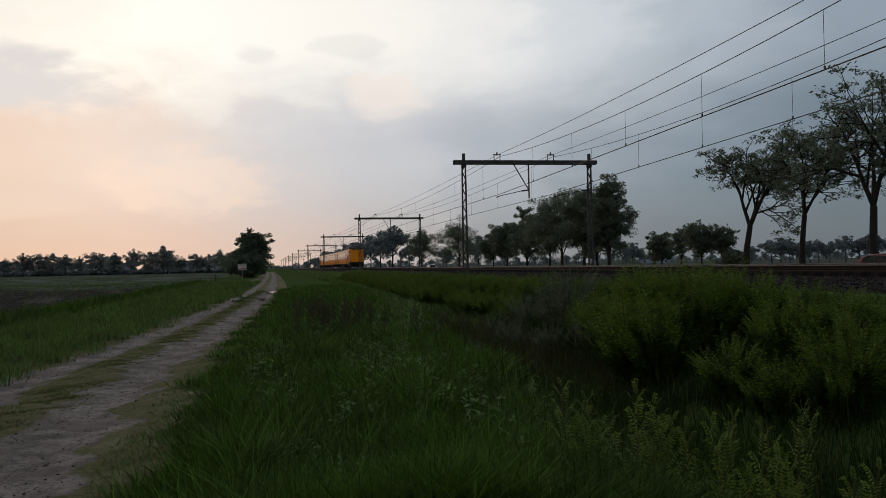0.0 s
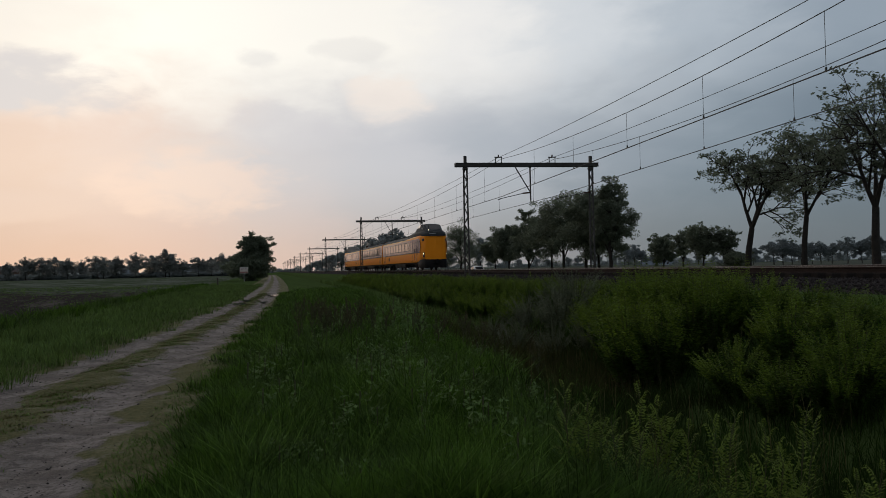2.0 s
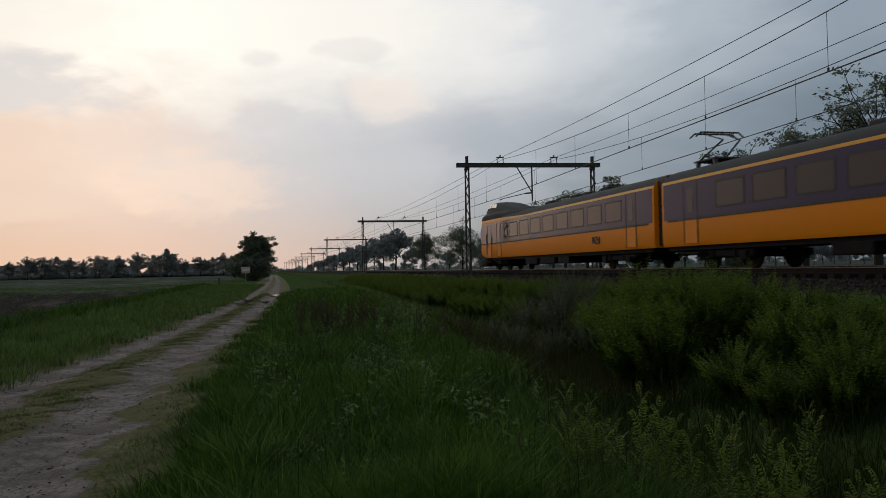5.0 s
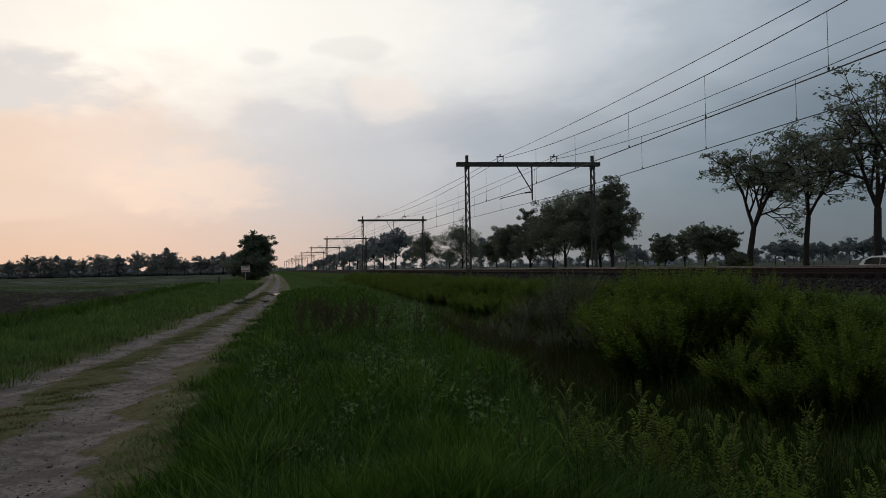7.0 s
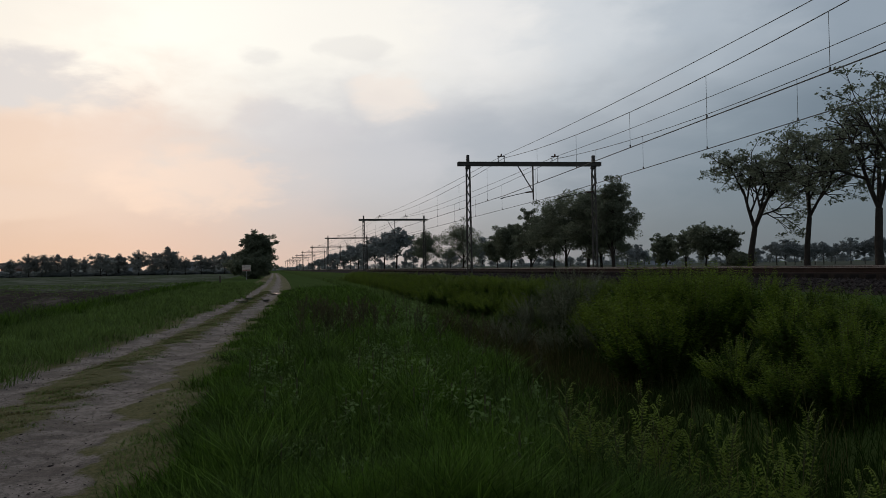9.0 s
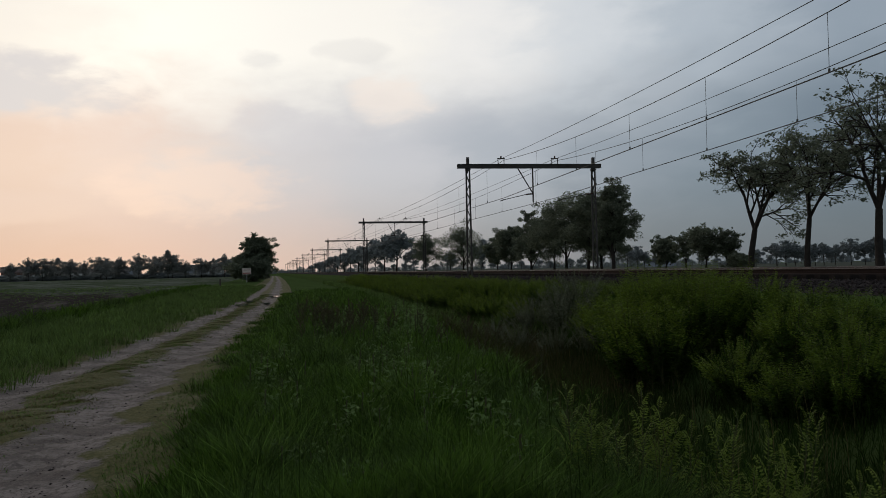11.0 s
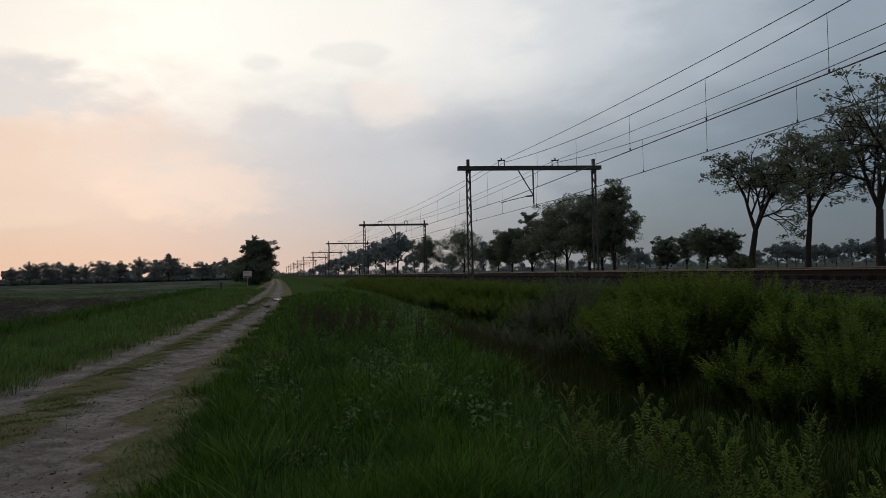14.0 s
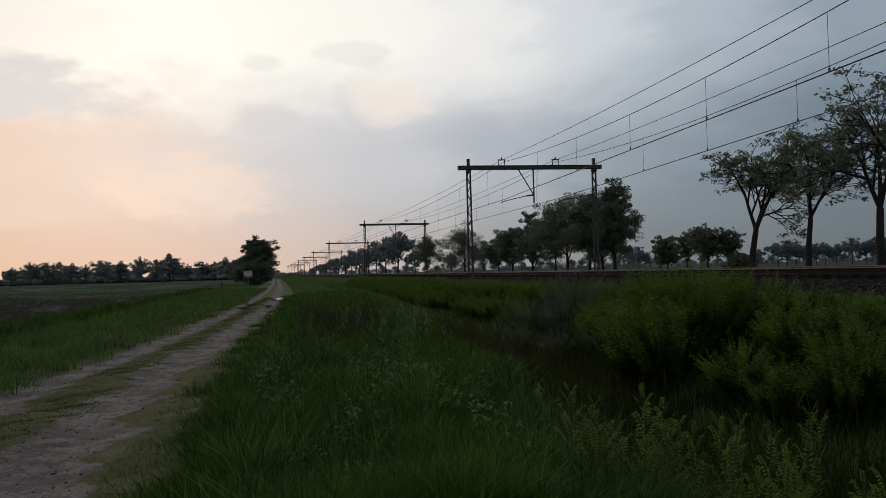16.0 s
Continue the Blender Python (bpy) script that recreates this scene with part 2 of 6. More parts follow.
M = dict(
    # Base lightened to carry the distance haze; blades cover it nearby.
    ground=mat("ground_grass", (0.066, 0.1, 0.032), 0.95, 0, 0.4, 0.35, 9, 0.6, (0.046, 0.07, 0.024), 0.0, space="World"),
    dock=mat("seeding_dock", (0.075, 0.06, 0.034), 0.8, 0, 0.4, 2, 12, 0, (0.04, 0.045, 0.022), 0.05, space="World", island=0.8, through=0.2),
    # Paled green puts the horizon haze into these fields' own colour.
    farfield=mat("haze_paled_far_field", (0.1, 0.108, 0.09), 0.95, 0, 0.3, 0.02, 0.5, 0.2, (0.075, 0.085, 0.065), 0.0, space="World"),
    blade=mat("grass_blade", (0.058, 0.118, 0.013), 0.65, 0, 0.5, 0.45, 3, 0, (0.05, 0.08, 0.024), 0.05, space="World", island=1.2, through=0.3),
    blade_dull=mat("dull_grass_blade", (0.11, 0.172, 0.045), 0.7, 0, 0.4, 0.4, 4, 0, (0.07, 0.11, 0.03), 0.05, space="World", island=0.9, through=0.3),
    blade_light=mat("light_grass_blade", (0.115, 0.21, 0.032), 0.65, 0, 0.3, 0.5, 4, 0, (0.07, 0.13, 0.02), 0.1, space="World", island=0.9, through=0.35),
    drygrass=mat("dry_grass", (0.12, 0.11, 0.045), 0.85, 0, 0.3, 0.5, 4, 0, (0.06, 0.062, 0.022), 0.05, space="World", island=0.7, through=0.25),
    # Dark base puts the deep ditch's shade into the grass colour.
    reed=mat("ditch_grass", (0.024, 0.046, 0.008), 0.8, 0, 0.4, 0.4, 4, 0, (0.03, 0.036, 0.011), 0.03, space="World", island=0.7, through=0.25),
    # Darkened for the shade low in the shrubs.
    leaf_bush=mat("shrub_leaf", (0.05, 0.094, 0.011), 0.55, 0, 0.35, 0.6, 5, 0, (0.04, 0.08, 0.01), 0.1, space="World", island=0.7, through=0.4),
    sorrel=mat("reddish_ditch_grass", (0.055, 0.05, 0.02), 0.8, 0, 0.3, 0.5, 4, 0, (0.035, 0.05, 0.012), 0.03, space="World", island=0.8, through=0.25),
    # Lighter copy of the shrub leaf, painting in the lit tops of the shoots.
    leaf_lit_top=mat("lit_top_shrub_leaf", (0.135, 0.2, 0.024), 0.6, 0, 0.3, 0.6, 5, 0, (0.08, 0.135, 0.016), 0.08, space="World", island=0.6, through=0.4),
    leaf_grey=mat("grey_willow_leaf", (0.16, 0.18, 0.115), 0.6, 0, 0.3, 0.8, 5, 0, (0.06, 0.08, 0.045), 0.1, space="World", island=0.6, through=0.3),
    leaf_weed=mat("weed_leaf", (0.17, 0.235, 0.042), 0.65, 0, 0.3, 2, 9, 0, (0.085, 0.135, 0.021), 0.05, space="World", island=0.5, through=0.35),
    leaf_pale=mat("nettle_leaf", (0.14, 0.22, 0.07), 0.65, 0, 0.3, 2, 9, 0, (0.05, 0.1, 0.025), 0.05, space="World", island=0.5, through=0.3),
    # Base raised above true leaf tone to stand in for haze.
    leaf_tree=mat("tree_leaf", (0.165, 0.19, 0.13), 0.7, 0, 0.35, 0.3, 3, 0, (0.125, 0.145, 0.1), 0.1, space="World", island=0.7, through=0.45),
    # Greyed and lightened to put distance haze into the leaf colour.
    leaf_hazed=mat("hazed_tree_leaf", (0.27, 0.285, 0.27), 0.8, 0, 0.3, 0.1, 1, 0, (0.21, 0.225, 0.21), 0.0, space="World", island=0.5, objvary=0.3, through=0.5),
    bark=mat("bark", (0.04, 0.034, 0.028), 0.9, 0, 0.4, 3, 30, 0.8, None, 0.2),
    stem=mat("green_stem", (0.06, 0.075, 0.025), 0.7, 0, 0.3, 3, 20, 0, (0.07, 0.045, 0.025), 0.3),
    steel=mat("painted_mast_steel", (0.07, 0.068, 0.062), 0.7, 0.2, 0.35, 2.5, 30, 0.3, (0.05, 0.04, 0.032), 0.3),
    wire=mat("copper_wire", (0.045, 0.05, 0.048), 0.55, 0.4, 0.2, 2, 20),
    insul=mat("brown_insulator", (0.06, 0.03, 0.02), 0.25, 0, 0.2, 5, 40),
    rail=mat("rusty_rail", (0.032, 0.021, 0.017), 0.85, 0.0, 0.35, 4, 40, 0.3, (0.024, 0.016, 0.013), 0.1),
    railtop=mat("polished_rail_head", (0.2, 0.2, 0.2), 0.35, 1.0, 0.1, 2, 30),
    sleeper=mat("concrete_sleeper", (0.04, 0.034, 0.03), 0.95, 0, 0.35, 2, 25, 0.4, (0.028, 0.022, 0.02), 0.0, objvary=0.4),
    ballast=mat("ballast_stone", (0.056, 0.049, 0.047), 0.95, 0, 0.5, 3, 22, 1.0, (0.035, 0.029, 0.028), 0.0, space="World", island=0.8),
    asphalt=mat("road_asphalt", (0.055, 0.055, 0.057), 0.8, 0, 0.25, 0.4, 20, 0.2, None, 0.3, space="World"),
    yellow=mat("train_yellow_paint", (0.9, 0.275, 0.004), 0.5, 0, 0.07, 0.7, 18, 0.0, (0.76, 0.24, 0.004), 0.15),
    # Paler than the body yellow: the sky's reflection is put into the colour.
    stripe=mat("train_sky_paled_yellow_line", (0.74, 0.34, 0.02), 0.45, 0, 0.1, 0.7, 18, 0, None, 0.2),
    blue=mat("train_dark_blue_paint", (0.042, 0.033, 0.085), 0.14, 0, 0.05, 0.7, 18, 0, (0.036, 0.03, 0.072), 0.2),
    roof=mat("train_grey_roof", (0.06, 0.064, 0.064), 0.75, 0, 0.3, 0.8, 15, 0.1, (0.045, 0.044, 0.042), 0.15),
    black=mat("black_underframe", (0.012, 0.011, 0.011), 0.8, 0, 0.4, 1.5, 20, 0.2, (0.022, 0.018, 0.015), 0.1),
    trim=mat("black_rubber", (0.01, 0.01, 0.011), 0.6, 0, 0.2, 3, 30),
    glass=mat("tinted_window_glass", (0.03, 0.022, 0.022), 0.06, 0, 0.1, 1, 8, 0, None, 0.35),
    screen=mat("dark_windscreen_glass", (0.008, 0.008, 0.01), 0.1, 0, 0.1, 1, 8, 0, None, 0.12),
    white=mat("white_car_paint", (0.75, 0.75, 0.74), 0.25, 0, 0.06, 1, 12),
    darkcar=mat("dark_red_car_paint", (0.16, 0.03, 0.03), 0.25, 0, 0.1, 1, 12),
    tyre=mat("tyre_rubber", (0.02, 0.02, 0.02), 0.85, 0, 0.2, 5, 40),
    metal=mat("bare_metal", (0.4, 0.4, 0.4), 0.4, 1, 0.2, 4, 30),
    plaster=mat("white_house_wall", (0.6, 0.59, 0.56), 0.8, 0, 0.15, 0.3, 3),
    barn=mat("grey_blue_barn_cladding", (0.3, 0.34, 0.4), 0.6, 0, 0.15, 0.3, 3),
    brick=mat("brown_brick_wall", (0.17, 0.1, 0.075), 0.9, 0, 0.3, 0.4, 6),
    tile=mat("dark_roof_tiles", (0.1, 0.075, 0.065), 0.8, 0, 0.3, 0.5, 5),
    signwhite=mat("weathered_sign_board", (0.6, 0.52, 0.45), 0.6, 0, 0.2, 3, 20),
    signred=mat("red_sign_paint", (0.28, 0.05, 0.04), 0.5, 0, 0.2, 3, 20),
    post=mat("old_wood_post", (0.08, 0.065, 0.05), 0.9, 0, 0.3, 6, 50, 0.5),
    # Pale grey-green base carries the distance haze in the colour itself.
    hazewood=mat("haze_tinted_woodland", (0.24, 0.27, 0.27), 0.9, 0, 0.25, 0.02, 0.2, 0, (0.2, 0.23, 0.23), 0.0, space="World", island=0.3, through=0.45),
    puddle=mat("puddle_water", (0.03, 0.028, 0.025), 0.03, 0, 0.1, 1, 6, 0, None, 1.0),
    lamp=glow("lit_headlamp", (1.0, 0.88, 0.65), 2.5),
    lampdim=glow("dim_headlamp", (1.0, 0.78, 0.45), 3.0),
    tail=glow("red_tail_lamp", (1.0, 0.08, 0.04), 0.6),
)


# ---------------------------------------------------------------- building helpers
def mesh_of(name, bm, material, smooth=False):
    me = bpy.data.meshes.new(name)
    bm.to_mesh(me)
    bm.free()
    if smooth:
        me.shade_smooth()
    for m in (material if isinstance(material, (list, tuple)) else [material]):
        me.materials.append(m)
    return me


def part(name, bm, material, parent=None, label="", smooth=False):
    """One bmesh as one mesh object under a thing or a part."""
    ob = new(name, mesh_of(name, bm, material, smooth))
    ob.parent = parent
    if label:
        tagged(ob, label)
    return ob


def shared(name, me, parent, m):
    ob = new(name, me)
    ob.parent = parent
    ob.matrix_basis = m
    return ob


def empty(name, m=None):
    ob = new(name)
    ob.empty_display_size = 0.2
    if m is not None:
        ob.matrix_basis = m
    return ob


def box(bm, x0, x1, y0, y1, z0, z1, bevel=0.0):
    g = bmesh.ops.create_cube(bm, size=1.0, matrix=Matrix.LocRotScale(((x0 + x1) / 2, (y0 + y1) / 2, (z0 + z1) / 2), None, (x1 - x0, y1 - y0, z1 - z0)))
    if bevel:
        es = list({e for v in g["verts"] for e in v.link_edges})
        bmesh.ops.bevel(bm, geom=es, offset=bevel, segments=2, affect="EDGES", profile=0.5)
    return bm


def B(*a, bevel=0.0):
    return box(bmesh.new(), *a, bevel=bevel)


def bar(bm, a, b, w, d=None, taper=1.0, sides=4):
    """A straight bar from a to b, w wide."""
    a, b = Vector(a), Vector(b)
    ax = b - a
    q = ax.to_track_quat("Z", "Y")
    rings = []
    for p, s in ((a, 1.0), (b, taper)):
        ring = []
        for k in range(sides):
            an = 2 * math.pi * (k + 0.5) / sides
            ring.append(bm.verts.new(p + q @ Vector((math.cos(an) * w * s * 0.7071, math.sin(an) * (d or w) * s * 0.7071, 0))))
        rings.append(ring)
    for k in range(sides):
        bm.faces.new((rings[0][k], rings[0][(k + 1) % sides], rings[1][(k + 1) % sides], rings[1][k]))
    bm.faces.new(rings[0][::-1])
    bm.faces.new(rings[1])
    return bm


def cyl(bm, a, b, r, n=12, taper=1.0):
    return bar(bm, a, b, r * 1.4142, None, taper, n)


def raw_mesh(name, verts, faces, material, smooth=False):
    """A mesh from arrays: verts (n,3), faces (m,k)."""
    me = bpy.data.meshes.new(name)
    verts, faces = np.asarray(verts, np.float32), np.asarray(faces, np.int32)
    n, k = faces.shape
    me.vertices.add(len(verts))
    me.vertices.foreach_set("co", verts.ravel())
    me.loops.add(n * k)
    me.loops.foreach_set("vertex_index", faces.ravel())
    me.polygons.add(n)
    me.polygons.foreach_set("loop_start", np.arange(0, n * k, k, dtype=np.int32))
    me.polygons.foreach_set("loop_total", np.full(n, k, np.int32))
    me.update(calc_edges=True)
    if smooth:
        me.shade_smooth()
    me.materials.append(material)
    return me


# ---------------------------------------------------------------- land
def ditch_edge(y):
    """Where the grass verge falls into the ditch."""
    return 1.3 + 6.7 * (1 - np.exp(-np.maximum(y, -10) / 35.0))


def rut(y):
    """Centre of the right-hand wheel rut of the dirt track."""
    return np.interp(y, [-40, 0, 8, 12, 16, 24, 32, 40, 60, 92, 150, 220, 400], [-1.5, -1.9, -2.05, -2.0, -1.76, -1.25, -0.78, -0.33, 0.35, 1.0, 1.7, 2.2, 3.0])


def gap(y):
    """Spacing of the two wheel ruts."""
    return np.interp(y, [8, 14, 20, 30], [1.75, 1.7, 1.52, 1.45])


def wob(x, y, s, seed=0.0):
    """Cheap smooth unevenness, -1..1."""
    return (np.sin(x * 1.7 * s + seed) * np.cos(y * 1.3 * s + 2 * seed) + np.sin(x * 0.63 * s - y * 0.81 * s + 3.1 + seed) + np.sin(x * 2.9 * s + y * 2.3 * s + seed * 5) * 0.5) / 2.5


def land(x, y):
    """Height of the ground."""
    x, y = np.asarray(x, float), np.asarray(y, float)
    e = ditch_edge(y)
    foot = np.minimum(e + 6.5, 12.0)
    z = np.zeros(np.broadcast(x, y).shape)
    pts = [(e - 1.2, 0.05), (e, -0.05), (e + 1.3, -0.75), (e + 2.6, -0.9), (foot, 0.45), (13.1 + 0 * e, 0.9), (25.0 + 0 * e, 0.9), (28.5 + 0 * e, 0.25), (31.0 + 0 * e, 0.38), (35.5 + 0 * e, 0.38), (37.5 + 0 * e, 0.25), (45 + 0 * e, 0.2)]
    for (xa, za), (xb, zb) in zip(pts, pts[1:]):
        f = np.clip((x - xa) / np.maximum(xb - xa, 0.01), 0, 1)
        f = f * f * (3 - 2 * f)
        z = np.where(x >= xa, za + (zb - za) * f, z)
    r = rut(y)
    for c in (r, r - gap(y)):
        z = z - 0.05 * np.exp(-((x - c) / 0.38) ** 2)
    off = np.where((x > 13.0) & (x < 25.2), 0.0, 1.0)
    z = z + off * (0.035 * wob(x, y, 1.0) + 0.05 * wob(x, y, 0.25, 1.0))
    return z


def grid_mesh(name, xs, ys, fz, material, smooth=True):
    X, Y = np.meshgrid(xs, ys)
    V = np.stack([X, Y, fz(X, Y)], -1).reshape(-1, 3)
    i = np.arange(len(ys) - 1)[:, None] * len(xs) + np.arange(len(xs) - 1)[None, :]
    Fc = np.stack([i, i + 1, i + 1 + len(xs), i + len(xs)], -1).reshape(-1, 4)
    return raw_mesh(name, V, Fc, material, smooth)


xs = np.unique(np.concatenate([[-4500, -3000, -1500, -800, -400, -200, -120, -80], np.arange(-60, -8, 4.0), np.arange(-8, 14, 0.3), np.arange(14, 26, 2.0), np.arange(26, 46, 0.8), [55, 75, 120, 200, 400, 800, 1500, 3000, 4500]]))
ys = np.unique(np.concatenate([[-4500, -2000, -900, -400, -150, -60, -30, -15], np.arange(-8, 45, 0.5), np.arange(45, 120, 2.0), np.arange(120, 300, 8.0), [330, 400, 500, 700, 1000, 1500, 2500, 4500]]))
def under_path(x, y):
    """The ground sheet, sunk a little below the dirt track that lies on it."""
    u = x - rut(y)
    return land(x, y) - np.where((u > -3.1) & (u < 1.1), 0.1, 0.0)


ground = tagged(new("ground", grid_mesh("ground", xs, ys, under_path, M["ground"])), "flat green grassland with a verge and a ditch", "ground", kind="structure")

# arable field: bare furrows near the track, young crop farther out
def field_material():
    m = bpy.data.materials.new("furrowed_field")
    m.use_nodes = True
    N = Nodes(m.node_tree)
    pos = N.n("ShaderNodeNewGeometry").outputs["Position"]
    sep = N.n("ShaderNodeSeparateXYZ")
    N.put(sep.inputs[0], pos)
    # drawn out along the furrows
    v = N.n("ShaderNodeCombineXYZ")
    N.put(v.inputs[0], sep.outputs[0])
    N.put(v.inputs[1], N.math("MULTIPLY", sep.outputs[1], 0.12))
    streak, patch, grit = N.noise(v.outputs[0], 1.1, 5, 0.6), N.noise(pos, 0.07, 4, 0.55), N.noise(pos, 6.0, 4, 0.65)
    soil = N.mix(N.smooth(grit, 0.4, 0.65), (0.06, 0.05, 0.045, 1), (0.028, 0.025, 0.023, 1))
    soil = N.mix(N.math("MULTIPLY", N.smooth(streak, 0.5, 0.66), 0.8), soil, (0.13, 0.112, 0.1, 1))
    crop = N.mix(N.smooth(grit, 0.35, 0.7), (0.07, 0.088, 0.05, 1), (0.04, 0.055, 0.028, 1))
    # Paler grey-green mixed in by noise, to tint the far crop with haze.
    crop = N.mix(N.smooth(patch, 0.42, 0.62), crop, (0.13, 0.138, 0.115, 1))
    k = N.math("ADD", N.math("DIVIDE", N.math("SUBTRACT", sep.outputs[1], 62.0), 36.0), N.math("MULTIPLY", N.math("SUBTRACT", streak, 0.5), 3.4))
    k = N.math("ADD", k, N.math("MULTIPLY", N.math("SUBTRACT", patch, 0.5), 1.6))
    p = N.n("ShaderNodeBsdfPrincipled")
    N.put(p.inputs["Base Color"], N.mix(N.smooth(k, 0.0, 0.9), soil, crop))
    p.inputs["Roughness"].default_value, p.inputs["Specular IOR Level"].default_value = 0.97, 0.0
    bp = N.n("ShaderNodeBump")
    bp.inputs["Strength"].default_value, bp.inputs["Distance"].default_value = 0.8, 0.04
    N.put(bp.inputs["Height"], grit)
    N.put(p.inputs["Normal"], bp.outputs[0])
    N.put(N.n("ShaderNodeOutputMaterial").inputs[0], p.outputs[0])
    return m


def soil_z(x, y):
    furrow = 0.5 + 0.5 * np.sin(x * 2 * np.pi / 1.05 + 0.6 * wob(x * 0.1, y, 0.12))
    z = land(x, y) + 0.03 + 0.17 * furrow * np.clip(1.3 - y / 130, 0.15, 1) + 0.045 * wob(x, y, 2.3) + 0.03 * wob(x, y, 6.1, 2.0)
    return np.where(x > -8.6 + 0.25 * wob(x * 0, y, 0.7, 1.0), land(x, y) - 0.06, z)


fx = np.concatenate([[-1500, -900, -500, -300, -220], np.arange(-160, -60, 2.5), np.arange(-60, -7.8, 0.21)])
fy = np.concatenate([np.arange(-20, 24, 2.0), np.arange(24, 80, 0.6), np.arange(80, 130, 2.0), np.arange(130, 471, 10.0)])
tagged(new("field", grid_mesh("field", fx, fy, soil_z, field_material())), "dark brown furrowed arable field passing into young green crop", "field", kind="structure")
tagged(new("far_field", grid_mesh("far_field", np.linspace(46, 1500, 40), np.linspace(-200, 1500, 60), lambda x, y: land(x, y) + 0.05 + 0.03 * wob(x, y, 0.2), M["farfield"])), "fields beyond the country road, paled grey-green to carry the haze", "field", kind="structure")


# ---------------------------------------------------------------- dirt track
def build_path():
    ys_ = np.concatenate([np.arange(-12, 45, 0.12), np.arange(45, 110, 0.6), np.arange(110, 400, 4.0)])
    us = np.linspace(-3.3, 1.35, 94)
    U, Y = np.meshgrid(us, ys_)
    X = rut(Y) + U
    n = wob(X, Y, 6.0, 2.0) * 0.5 + wob(X, Y, 2.2, 1.0)
    Z = land(X, Y) + 0.012 + 0.014 * wob(X, Y, 7.0, 4.0) + 0.01 * wob(X, Y, 17.0, 1.0)
    wide = np.clip(1.25 - Y / 60, 0.85, 1.25)
    d = np.minimum(np.abs(U + 0.1) - 0.45 * wide, np.abs(U + gap(Y) + 0.05) - 0.34)
    n = n + 1.2 * wob(X, Y, 3.6, 7.0) * np.clip((U + 0.2) * 2, 0, 1) + 0.9 * wob(X, Y, 9.0, 3.0) + 0.8 * wob(X, Y * 0.5, 1.1, 5.0)
    mask = np.clip(0.5 - (d + n * 0.17) / 0.3, 0, 1)
    edge = np.minimum(U + 3.3, 1.35 - U)
    Z = np.where(edge < 0.05, Z - 0.1, Z)
    V = np.stack([X, Y, Z], -1).reshape(-1, 3)
    i = np.arange(len(ys_) - 1)[:, None] * len(us) + np.arange(len(us) - 1)[None, :]
    Fc = np.stack([i, i + 1, i + 1 + len(us), i + len(us)], -1).reshape(-1, 4)
    m = bpy.data.materials.new("sandy_track")
    m.use_nodes = True
    N = Nodes(m.node_tree)
    pos = N.n("ShaderNodeNewGeometry").outputs["Position"]
    at = N.n("ShaderNodeAttribute")
    at.attribute_name = "bare"
    a, b, c3 = N.noise(pos, 1.2, 6, 0.65), N.noise(pos, 18, 5, 0.7), N.noise(pos, 60, 3, 0.6)
    sand = N.mix(N.smooth(a, 0.4, 0.62), (0.25, 0.215, 0.195, 1), (0.115, 0.096, 0.085, 1))
    lump = N.noise(pos, 5.5, 5, 0.7, 0.4)
    sand = N.mix(N.math("MULTIPLY", N.smooth(lump, 0.5, 0.6), 0.6), sand, (0.085, 0.072, 0.062, 1))
    sand = N.mix(N.math("MULTIPLY", N.smooth(b, 0.48, 0.62), 0.6), sand, (0.075, 0.064, 0.055, 1))
    sand = N.mix(N.math("MULTIPLY", N.smooth(c3, 0.55, 0.7), 0.5), sand, (0.26, 0.235, 0.215, 1))
    turf = N.mix(N.smooth(b, 0.35, 0.65), (0.06, 0.068, 0.02, 1), (0.12, 0.108, 0.045, 1))
    k = N.smooth(N.math("ADD", at.outputs["Fac"], N.math("MULTIPLY", N.math("SUBTRACT", b, 0.5), 1.9)), 0.22, 0.72)
    p = N.n("ShaderNodeBsdfPrincipled")
    N.put(p.inputs["Base Color"], N.mix(k, turf, sand))
    N.put(p.inputs["Roughness"], N.math("SUBTRACT", 0.95, N.math("MULTIPLY", N.smooth(a, 0.5, 0.75), 0.35)))
    p.inputs["Specular IOR Level"].default_value = 0.12
    bp = N.n("ShaderNodeBump")
    bp.inputs["Strength"].default_value, bp.inputs["Distance"].default_value = 0.7, 0.03
    N.put(bp.inputs["Height"], N.math("ADD", N.math("ADD", b, lump), N.math("MULTIPLY", c3, 0.5)))
    N.put(p.inputs["Normal"], bp.outputs[0])
    N.put(N.n("ShaderNodeOutputMaterial").inputs[0], p.outputs[0])
    me = raw_mesh("path", V, Fc, m, True)
    me.attributes.new("bare", "FLOAT", "POINT").data.foreach_set("value", mask.ravel().astype(np.float32))
    tagged(new("path", me), "sandy dirt track with two wheel ruts and a grassy middle", "dirt track", kind="structure")


build_path()


